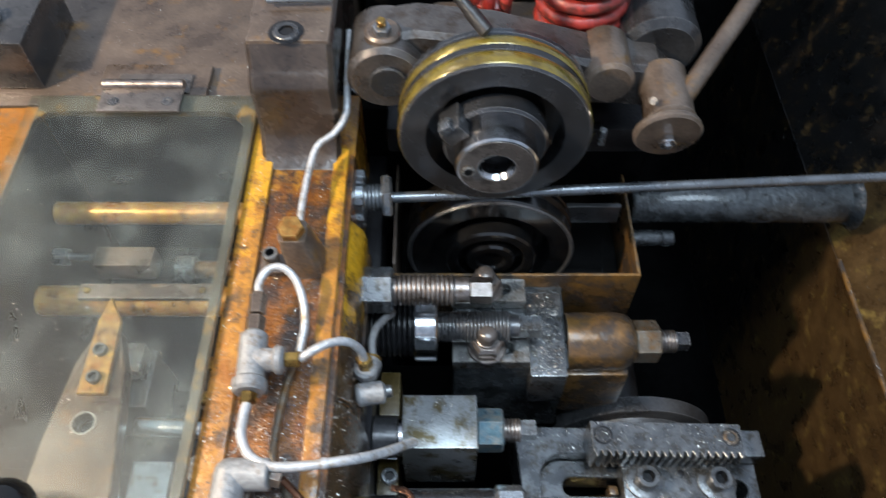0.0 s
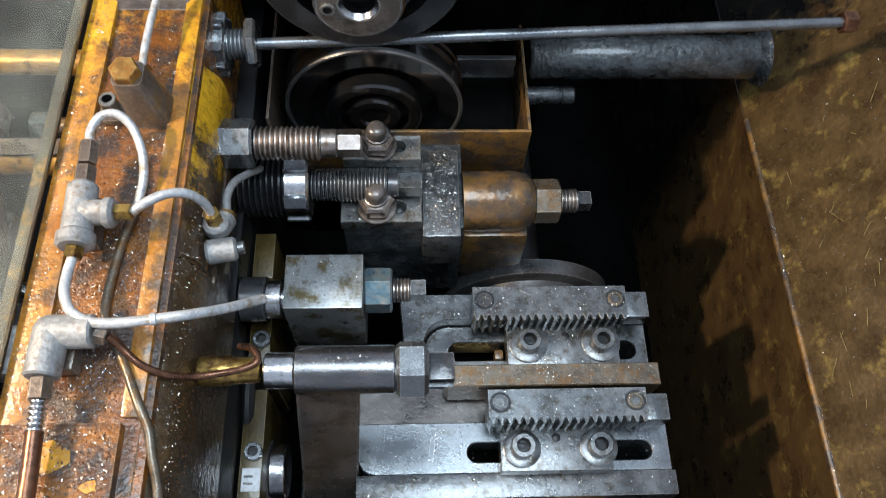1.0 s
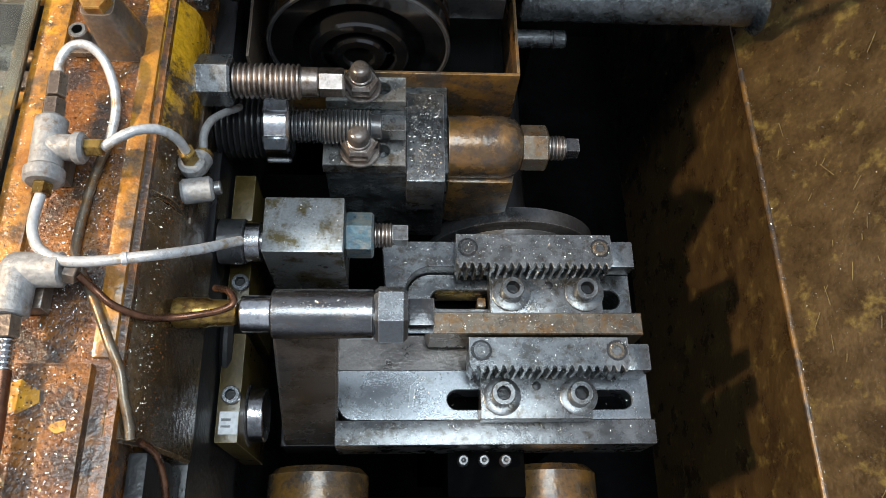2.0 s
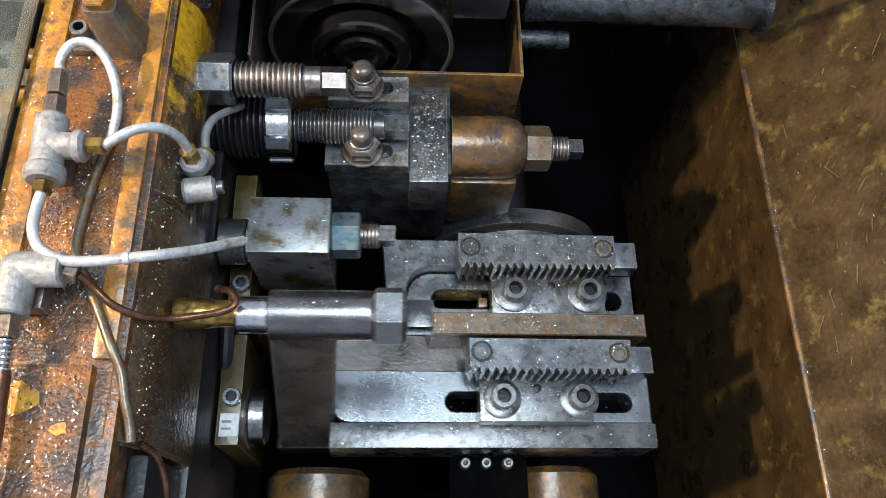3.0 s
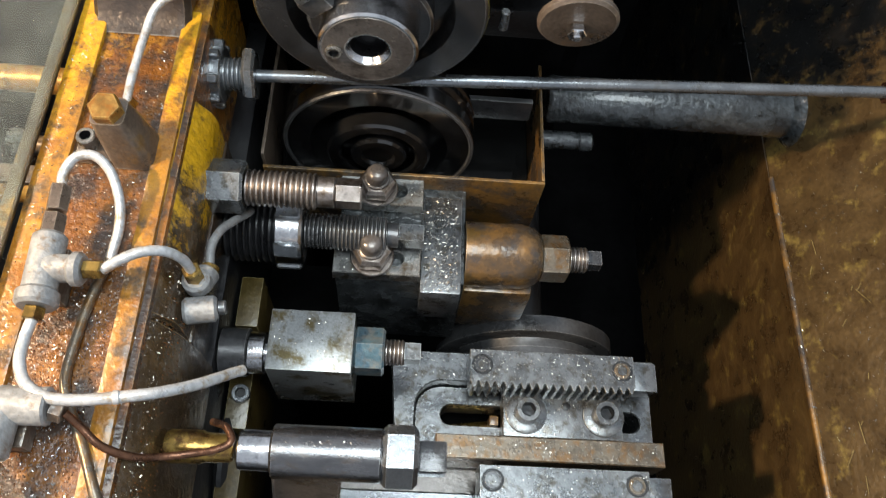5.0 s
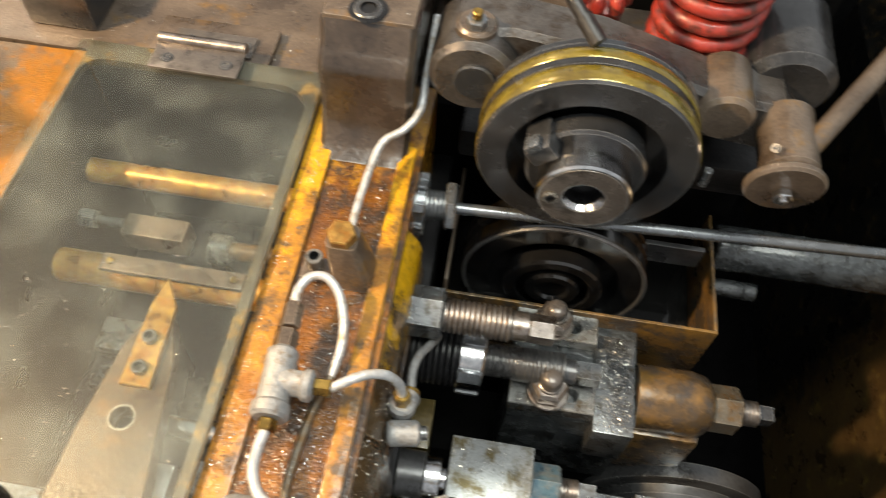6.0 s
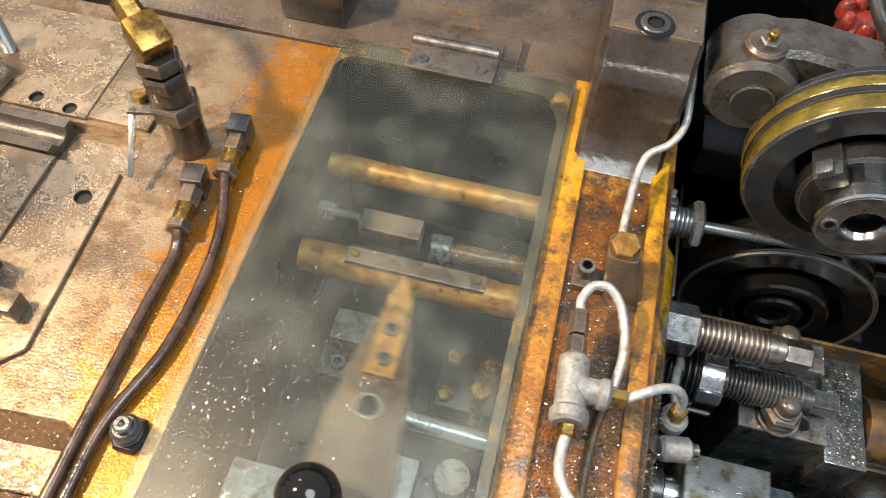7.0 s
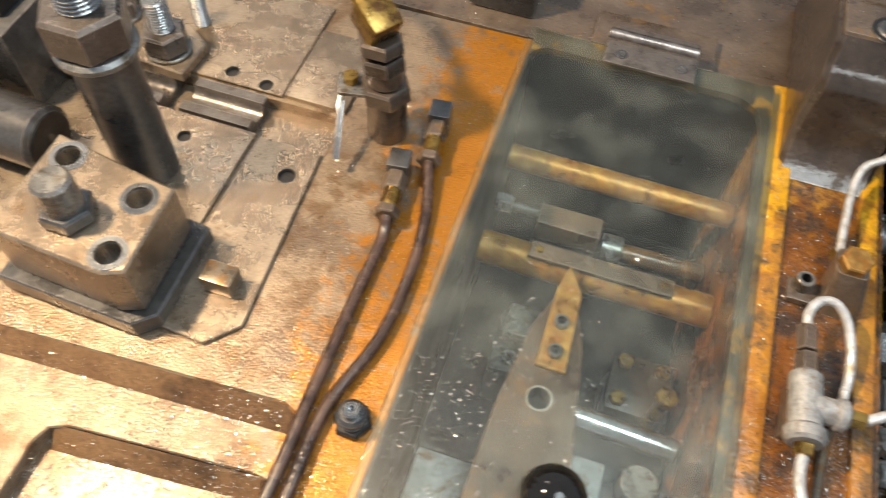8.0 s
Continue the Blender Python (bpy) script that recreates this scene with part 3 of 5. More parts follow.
def rear_frame():
    f = thing("rear_frame", (0.1, 0.6, 0.8), "oily frame plates behind the feed rolls, mostly coloured black as shade", "machine frame")
    # Plate and rear cover carry painted shade; the cross beam has its own black.
    part("plate", box(-0.088, 0.20, 0.515, 0.55, 0.1, 0.86, 0.003), PIT_SHADE, f)
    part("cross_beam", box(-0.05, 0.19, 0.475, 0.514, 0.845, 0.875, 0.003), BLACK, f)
    part("rear_cover", box(-0.08, 0.26, 0.66, 0.95, 0.1, 0.98, 0.006), PIT_SHADE, f)
    return f


rear_frame()


# ---- table, left of the cover ----
def hole(parent, x, y, z, r, name="threaded_hole"):
    """The dark bottom and turned rim of a threaded hole that goes through a plate."""
    part(name, lathe((x, y, z), UP, [(0.0004, r * 1.22), (0.0009, r * 1.1), (0.0004, r), (-0.0006, r * 0.93), (-0.0012, r), (-0.0018, r * 0.93), (-0.0018, 0)], 24), BLACK, parent)


def plates():
    p = thing("die_plate", (-0.58, 0.24, 0.895), "worn steel clamping plate with bright rubbed patches", "plate")
    part("body", prism([(-0.75, 0.15), (-0.503, 0.225), (-0.503, 0.318), (-0.75, 0.318)], 0.895, 0.898, [ring_pts(-0.548, 0.298, 0.0045)[::-1]], bevel=0.0006), TABLE, p)
    hole(p, -0.548, 0.298, 0.8972, 0.0045)
    q = thing("die_plate", (-0.58, 0.40, 0.895), "worn steel upper clamping plate with threaded holes", "plate")
    part("body", prism([(-0.75, 0.356), (-0.501, 0.356), (-0.501, 0.458), (-0.75, 0.458)], 0.895, 0.898, [ring_pts(-0.516, 0.362, 0.0048)[::-1], ring_pts(-0.545, 0.366, 0.0048)[::-1]], bevel=0.0006), TABLE, q)
    hole(q, -0.516, 0.362, 0.8972, 0.0048)
    hole(q, -0.545, 0.366, 0.8972, 0.0048)
    s = thing("guide_strip", (-0.475, 0.24, 0.895), "worn steel guide strip with one threaded hole", "strip")
    part("body", prism([(-0.499, 0.163), (-0.462, 0.160), (-0.445, 0.178), (-0.4465, 0.205), (-0.4525, 0.316), (-0.499, 0.316)], 0.895, 0.8985, [ring_pts(-0.467, 0.290, 0.0055)[::-1]], bevel=0.0006), TABLE, s)
    hole(s, -0.467, 0.290, 0.8978, 0.0055)
    part("stop_block", box(-0.478, -0.458, 0.192, 0.207, 0.8985, 0.913, 0.0015), RUSTSTEEL, s, "small rust-stained stop block")
    u = thing("guide_strip", (-0.475, 0.40, 0.895), "short worn steel guide strip beside the feed valve", "strip")
    part("body", box(-0.499, -0.452, 0.357, 0.43, 0.895, 0.899, 0.0006), TABLE, u)
    d = thing("split_die", (-0.56, 0.336, 0.884), "half-round steel die seated in the table slot", "die")
    prof = [(-0.016, 0), (0.016, 0), (0.016, 0.014)] + [(0.008 * math.cos(a), 0.014 - 0.008 * math.sin(a)) for a in [math.pi * i / 8 for i in range(9)]] + [(-0.016, 0.014)]
    bm = prism(prof, -0.02, 0.035, axis="x", bevel=0.0005)
    bmesh.ops.translate(bm, verts=bm.verts, vec=(-0.545, 0.336, 0.8845))
    part("half", bm, ROLLSTEEL, d)
    bm = prism(prof, -0.03, 0.02, axis="x", bevel=0.0005)
    bmesh.ops.translate(bm, verts=bm.verts, vec=(-0.60, 0.336, 0.8845))
    part("half", bm, ROLLSTEEL, d)


plates()


def clamp_block():
    c = thing("clamp_block", (-0.54, 0.195, 0.898), "brown steel clamp block with counterbored holes and a square bolt", "clamp")
    out = [(-0.582, 0.163), (-0.508, 0.158), (-0.496, 0.163), (-0.498, 0.222), (-0.512, 0.224), (-0.582, 0.236)]
    part("body", prism(out, 0.912, 0.955, [ring_pts(-0.513, 0.209, 0.0075)[::-1], ring_pts(-0.510, 0.171, 0.0075)[::-1], ring_pts(-0.567, 0.222, 0.0075)[::-1]], bevel=0.0015), TABLE, c)
    part("base", prism([(-0.59, 0.155), (-0.50, 0.152), (-0.488, 0.163), (-0.489, 0.228), (-0.59, 0.24)], 0.897, 0.912, bevel=0.001), DARK, c, "dark packing plate")
    for x, y in ((-0.513, 0.209), (-0.510, 0.171), (-0.567, 0.222)):
        part("counterbore", lathe((x, y, 0.954), UP, [(0.0008, 0.0115), (0.0016, 0.011), (0.0016, 0.0078), (0.0, 0.0076), (-0.02, 0.0074), (-0.02, 0)], 24), STEEL, c)
    part("bolt", rod((-0.542, 0.186, 0.954), (-0.542, 0.186, 0.988), 0.011, 24, c=0.002), STAINED, c)
    part("bolt_collar", hexa((-0.542, 0.186, 0.9555), (-0.542, 0.186, 0.966), 0.027), DARK, c)
    return c


clamp_block()


def post():
    p = thing("clamp_post", (-0.556, 0.266, 0.898), "thick dark steel post with a large hexagon nut", "post")
    part("shank", rod((-0.556, 0.266, 0.8982), (-0.556, 0.266, 1.005), 0.019, 28), DARK, p)
    part("collar", rod((-0.556, 0.266, 1.003), (-0.556, 0.266, 1.010), 0.024, 28, c=0.002), STAINED, p)
    part("nut", hexa((-0.556, 0.266, 1.010), (-0.556, 0.266, 1.035), 0.042), GREYBROWN, p)
    part("stud", thread((-0.556, 0.266, 1.035), (-0.556, 0.266, 1.060), 0.012, 0.0025), STEEL, p)


post()


def studs():
    st = thing("clamp_strap", (-0.60, 0.37, 0.898), "worn steel strap plate under the stud nut", "strap")
    part("plate", prism([(-0.650, 0.348), (-0.572, 0.343), (-0.570, 0.378), (-0.598, 0.396), (-0.650, 0.392)], 0.8983, 0.9075, bevel=0.001), TABLE, st)
    for x, y, z, k in ((-0.592, 0.362, 0.9077, 1.0), (-0.642, 0.382, 0.9077, 0.8)):
        a = thing("stud_nut", (x, y, z), "hexagon nut and washer on a bright threaded stud", "nut", "stud nuts on the strap")
        part("washer", rod((x, y, z), (x, y, z + 0.003), 0.017 * k, 28), STAINED, a)
        part("nut", hexa((x, y, z + 0.003), (x, y, z + 0.02 * k), 0.029 * k), GREYBROWN, a)
        part("stud", thread((x, y, z + 0.02 * k), (x, y, z + 0.046 * k), 0.0085 * k, 0.0022), STEEL, a)
    g = thing("guide_bar", (-0.65, 0.345, 0.905), "bright round guide bar lying behind the post", "bar")
    part("bar", rod((-0.76, 0.372, 0.904), (-0.615, 0.337, 0.904), 0.0055, 20), BRIGHT, g)
    part("end_block", box(-0.022, 0.018, -0.010, 0.010, 0.0, 0.014, 0.002, m=pose(-0.628, 0.329, 0.8982, 0, 0, -14)), STAINED, g)
    w = thing("air_line", (-0.67, 0.38, 0.93), "thin pale blue air line behind the post", "tube")
    part("line", pipe([(-0.652, 0.340, 0.900), (-0.655, 0.350, 0.912), (-0.664, 0.372, 0.935), (-0.680, 0.41, 0.965), (-0.70, 0.47, 0.99)], 0.0028), TUBE, w)
    part("ferrule", rod((-0.652, 0.338, 0.8984), (-0.652, 0.340, 0.904), 0.0045, 14), BRASS, w)
    b = thing("threaded_stud", (-0.59, 0.405, 0.898), "bare bright threaded stud in the plate", "stud")
    part("stud", thread((-0.59, 0.405, 0.8982), (-0.59, 0.405, 0.930), 0.0062, 0.0016), STEEL, b)
    n = thing("oil_nipple", (-0.361, 0.145, 0.895), "black ribbed oil nipple screwed into the table", "nipple")
    part("base", hexa((-0.361, 0.145, 0.8952), (-0.361, 0.145, 0.901), 0.020), BLACK, n)
    part("ribs", thread((-0.361, 0.145, 0.901), (-0.361, 0.145, 0.911), 0.0085, 0.004), DARK, n)
    part("tip", lathe((-0.361, 0.145, 0.911), UP, [(0, 0.005), (0.004, 0.005), (0.005, 0.004), (0.005, 0.0022), (0.001, 0.0022), (0.001, 0)], 18), STEEL, n, "bright hollow tip")
    k = thing("tool_holder", (-0.72, 0.34, 0.898), "dark tool holder block with a clamp screw", "tool holder")
    part("body", box(-0.82, -0.652, 0.285, 0.42, 0.8982, 0.965, 0.004), DARK, k)
    part("cap", box(-0.80, -0.66, 0.30, 0.40, 0.965, 0.978, 0.003), BLACK, k)
    socket_screw(k, (-0.675, 0.32, 0.978), r=0.008, h=0.008, mat=STAINED)
    r = thing("arbor", (-0.66, 0.24, 0.93), "dark polished round arbor lying above the plates", "arbor")
    part("bar", rod((-0.80, 0.255, 0.921), (-0.612, 0.250, 0.921), 0.022, 32, c=0.003), DARK, r)
    part("end_face", lathe((-0.612, 0.250, 0.921), (1, 0, 0), [(0.0002, 0.019), (0.0012, 0.018), (0.0012, 0.006), (0.0, 0.004), (0, 0)], 28), BLACK, r)


studs()


def valve():
    v = thing("feed_valve", (-0.416, 0.353, 0.895), "upright oil feed valve with hexagon collars and brass elbow", "valve")
    x, y = -0.418, 0.354
    part("body", rod((x, y, 0.8952), (x, y, 0.936), 0.0140, 28), OILED, v)
    part("collar", hexa((x, y, 0.930), (x - 0.001, y, 0.944), 0.030), OILED, v)
    part("neck", rod((x - 0.001, y, 0.944), (x - 0.002, y + 0.001, 0.956), 0.0122, 24), OILED, v)
    part("collar", hexa((x - 0.002, y + 0.001, 0.956), (x - 0.003, y + 0.001, 0.968), 0.0265), OILED, v)
    part("collar", hexa((x - 0.003, y + 0.001, 0.970), (x - 0.004, y + 0.002, 0.980), 0.0265), OILED, v)
    elbow = part("elbow", box(-0.014, 0.011, -0.011, 0.011, -0.010, 0.012, 0.003, m=pose(x - 0.006, y + 0.003, 0.990, 0, 25, -35)), BRASS, v, "brass elbow")
    part("nut", hexa((x - 0.014, y + 0.008, 0.997), (x - 0.026, y + 0.017, 1.006), 0.015), BRASS, elbow)
    part("copper_tube", pipe([(x - 0.026, y + 0.017, 1.006), (x - 0.05, y + 0.035, 1.022), (x - 0.10, y + 0.06, 1.04), (x - 0.2, y + 0.06, 1.045), (x - 0.33, y + 0.03, 1.03)], 0.004), COPPER, v, "bent copper tube")
    part("bracket", box(-0.012, 0.012, -0.010, 0.010, 0, 0.003, 0.0005, m=pose(x - 0.020, y - 0.004, 0.936, 0, 8, 20)), STAINED, v)
    part("bracket_screw", hexa((x - 0.024, y - 0.003, 0.939), (x - 0.024, y - 0.003, 0.945), 0.010), BRASS, v)
    part("lever", box(-0.002, 0.002, -0.052, 0.0, 0, 0.002, 0.0004, m=pose(x - 0.030, y - 0.004, 0.936, 32, 0, 14)), STEEL, v, "thin bright lever strip")


valve()


def hose(name, cube, pts, label):
    """A pressed hose end: block, hexagons and the hose that runs along the table."""
    h = thing(name, (*cube, 0.895), label, "hose")
    x, y = cube
    d = Vector((pts[0][0] - x, pts[0][1] - y, 0)).normalized()
    a = math.degrees(math.atan2(d.y, d.x))
    part("banjo_block", box(-0.008, 0.008, -0.0075, 0.0075, 0, 0.021, 0.0012, m=pose(x, y, 0.8952, 0, 0, a)), DARK, h)
    p = Vector((x, y, 0.907))
    part("hex_fitting", hexa(p + d * 0.008, p + d * 0.022, 0.0135), CASTING, h)
    part("ferrule", rod(p + d * 0.021, p + d * 0.040, 0.0062, 20), BRASS, h)
    part("collar", hexa(p + d * 0.036, p + d * 0.043, 0.0145), CASTING, h)
    part("tube", pipe([tuple(p + d * 0.040)] + [(*q, 0.8996) for q in pts[1:]], 0.0040), HOSE, h)


hose("oil_hose", (-0.384, 0.369), [(-0.379, 0.330), (-0.3675, 0.290), (-0.3625, 0.247), (-0.3645, 0.197), (-0.3775, 0.146), (-0.378, 0.09), (-0.377, -0.1)], "dark brown oil hose with crimped brass end on the table")
hose("oil_hose", (-0.396, 0.318), [(-0.392, 0.29), (-0.388, 0.262), (-0.3885, 0.218), (-0.3885, 0.179), (-0.3885, 0.136), (-0.388, 0.09), (-0.390, -0.1)], "black oil hose with brass end along the table")


# ---- clear cover and what is under it ----
def cover():
    c = thing("clear_cover", (-0.25, 0.2, 0.905), "scratched hazy clear acrylic cover dusted with swarf", "cover")
    pane = part("pane", box(-0.3465, -0.1555, -0.12, 0.480, 0.9045, 0.911, 0.001), PERSPEX, c)
    pane.visible_shadow = False
    k = part("knob", lathe((-0.247, 0.129, 0.9115), UP, [(0, 0), (0, 0.007), (0.003, 0.0065)] + [(0.019 - 0.0175 * math.cos(a), max(0.0175 * math.sin(a), 0.0)) for a in [0.35 + (math.pi - 0.35) * i / 16 for i in range(17)]], 36), GLOSS, c, "glossy black ball knob")
    h = thing("hinge", (-0.25, 0.485, 0.912), "worn steel butt hinge screwed to the clear cover", "hinge")
    part("leaf", box(-0.287, -0.219, 0.459, 0.487, 0.9112, 0.9135, 0.0006), GREYBROWN, h)
    part("leaf", box(-0.283, -0.219, 0.492, 0.515, 0.9005, 0.903, 0.0006), GREYBROWN, h)
    part("knuckle", rod((-0.288, 0.4895, 0.914), (-0.219, 0.4895, 0.914), 0.0045, 18), SCREWSTEEL, h)
    for x in (-0.275, -0.230):
        part("screw", lathe((x, 0.470, 0.9132), UP, [(0, 0.0052), (0.0012, 0.0045), (0.0014, 0.002), (0.0006, 0.0016), (0.0006, 0)], 20), DARK, h)
        part("screw", lathe((x + 0.005, 0.504, 0.9028), UP, [(0, 0.0045), (0.0012, 0.004), (0.0014, 0.002), (0.0006, 0.0016), (0.0006, 0)], 20), DARK, h)
    k = thing("bracket", (-0.378, 0.55, 0.8935), "dark painted bracket block with a top bolt", "bracket")
    part("body", box(-0.405, -0.350, 0.505, 0.60, 0.8937, 0.945, 0.004), DARK, k)
    part("bolt", hexa((-0.385, 0.535, 0.945), (-0.385, 0.535, 0.957), 0.019), STAINED, k)
    solo("hinge_packing", box(-0.30, -0.205, 0.490, 0.53, 0.8935, 0.9003, 0.001), CASTING, "low steel packing under the hinge", "packing")


cover()


def well():
    """Cross bars, cylinder and plates in the oily well."""
    for y, z, r, lab in ((0.412, 0.835, 0.010, "oily brown cross shaft in the well"), (0.335, 0.815, 0.013, "thick yellow-brown cross shaft in the well")):
        s = thing("cross_shaft", (-0.25, y, z), lab, "shaft")
        part("bar", rod((-0.336, y, z), (-0.159, y, z), r, 24), PLUG, s)
    k = thing("key_plate", (-0.24, 0.331, 0.828), "oily brass key plate with two pins on the shaft", "plate")
    part("plate", box(-0.298, -0.190, 0.327, 0.341, 0.8285, 0.833, 0.001), CASTING, k)
    for x in (-0.291, -0.197):
        part("pin", rod((x, 0.334, 0.833), (x, 0.334, 0.835), 0.003, 14), BRASS, k)
    b = thing("spring_bolt", (-0.30, 0.382, 0.82), "small steel bolt and spring block in the well", "bolt")
    part("block", box(-0.300, -0.250, 0.366, 0.386, 0.80, 0.822, 0.002), CASTING, b)
    part("bolt", hexa((-0.335, 0.376, 0.82), (-0.322, 0.376, 0.82), 0.014), STEEL, b)
    part("shaft", rod((-0.322, 0.376, 0.82), (-0.3, 0.376, 0.82), 0.004, 14), DARK, b)
    c = thing("hydraulic_cylinder", (-0.20, 0.178, 0.79), "bright oily cylinder with a pale end plate in the well", "cylinder")
    part("barrel", rod((-0.238, 0.230, 0.80), (-0.163, 0.2275, 0.80), 0.0085, 24), BRIGHT, c)
    part("end_plate", box(-0.236, -0.206, 0.168, 0.205, 0.775, 0.796, 0.002), GREY, c, "pale grey plate")
    part("boss", rod((-0.182, 0.199, 0.775), (-0.182, 0.199, 0.797), 0.013, 24), STAINED, c)
    part("mount", box(-0.24, -0.165, 0.16, 0.235, 0.70, 0.776, 0.003), DARK, c)
    w = thing("trip_screw", (-0.176, 0.262, 0.80), "brass trip screw standing in the dark well", "screw")
    part("stem", rod((-0.176, 0.262, 0.70), (-0.176, 0.262, 0.80), 0.005, 16), BRASS, w)
    part("head", hexa((-0.176, 0.262, 0.80), (-0.176, 0.262, 0.808), 0.014), BRASS, w)
    q = thing("stepped_block", (-0.27, 0.29, 0.77), "oily dark stepped block with bright machined edges in the well", "block")
    part("lower", box(-0.305, -0.250, 0.262, 0.315, 0.70, 0.765, 0.002), DARK, q)
    part("upper", box(-0.300, -0.254, 0.285, 0.312, 0.765, 0.785, 0.002), STAINED, q)
    socket_screw(q, (-0.290, 0.273, 0.765), r=0.006, h=0.006, mat=STEEL)
    d = thing("drive_housing", (-0.19, 0.29, 0.75), "dark oily drive housing with brass screws in the well", "housing")
    part("body", box(-0.212, -0.164, 0.262, 0.312, 0.70, 0.760, 0.004), OILED, d)
    for x, y in ((-0.203, 0.303), (-0.173, 0.303), (-0.203, 0.271)):
        part("screw", hexa((x, y, 0.760), (x, y, 0.766), 0.011), BRASS, d)
    e = thing("return_bar", (-0.25, 0.385, 0.78), "oily brown return bar across the well", "bar")
    part("bar", rod((-0.245, 0.392, 0.775), (-0.160, 0.395, 0.775), 0.008, 20), BRONZE, e)
    part("collar", rod((-0.245, 0.392, 0.775), (-0.228, 0.3925, 0.775), 0.013, 24), STAINED, e)
    part("post", box(-0.247, -0.235, 0.386, 0.398, 0.70, 0.767, 0.001), DARK, e)
    p = thing("pad", (-0.302, 0.135, 0.79), "pale oily pad in the well", "pad")
    part("pad", box(-0.33, -0.285, 0.10, 0.175, 0.70, 0.80, 0.003), GREY, p)


well()


def transfer_arm():
    """Swinging arm with its screwed-on finger under the cover."""
    a = thing("transfer_arm", (-0.24, 0.1, 0.80), "worn brown steel transfer arm with a pointed bronze finger", "arm")
    out = [(-0.268, -0.1), (-0.202, -0.1), (-0.205, 0.17), (-0.217, 0.262), (-0.228, 0.295), (-0.246, 0.295), (-0.256, 0.268), (-0.264, 0.205), (-0.268, 0.12)]
    part("plate", prism(out, 0.820, 0.836, [ring_pts(-0.237, 0.219, 0.0075)[::-1]], bevel=0.001), ARMSTEEL, a)
    part("finger", prism([(-0.246, 0.240), (-0.225, 0.240), (-0.2275, 0.302), (-0.2405, 0.324), (-0.2455, 0.302)], 0.836, 0.841, bevel=0.0008), PLUG, a, "pointed brown bronze finger")
    socket_screw(a, (-0.2355, 0.252, 0.841), r=0.0052, h=0.005, mat=DARK)
    socket_screw(a, (-0.2365, 0.275, 0.841), r=0.0052, h=0.005, mat=DARK)
    part("hole_rim", lathe((-0.237, 0.219, 0.8355), UP, [(0, 0.0092), (0.0008, 0.009), (0.0008, 0.0078), (-0.01, 0.0074)], 24), STAINED, a)
    part("pivot", rod((-0.238, -0.05, 0.70), (-0.238, -0.05, 0.820), 0.014, 20), DARK, a)
    return a


ARM = transfer_arm()


# ---- rail ----
def rail_block():
    b = thing("clamp_casting", (-0.115, 0.46, 0.893), "brown oiled clamp casting bolted on the rail, its body darkened as shaded", "casting")
    # Darker body than cap: the front's shade is put into the colour.
    part("body", prism([(0.412, 0.8935), (0.421, 0.8975), (0.428, 0.904), (0.433, 0.914), (0.4355, 0.930), (0.434, 0.956), (0.4365, 0.965), (0.4425, 0.9695), (0.4465, 0.973), (0.449, 0.982), (0.4545, 0.989), (0.60, 0.989), (0.60, 0.8935)], -0.148, -0.083, axis="x", bevel=0.004), OILED, b)
    part("cap", box(-0.1465, -0.0845, 0.4535, 0.59, 0.985, 0.991, 0.003), CASTING, b)
    part("screw_seat", lathe((-0.117, 0.463, 0.991), UP, [(0, 0.0135), (0.0006, 0.013), (0.0006, 0.010)], 28), BLACK, b)
    socket_screw(b, (-0.117, 0.463, 0.9905), r=0.0100, h=0.0022, mat=DARK)
    part("pin", rod((-0.135, 0.492, 0.997), (-0.085, 0.494, 0.997), 0.0022, 12), STEEL, b)
    return b


rail_block()


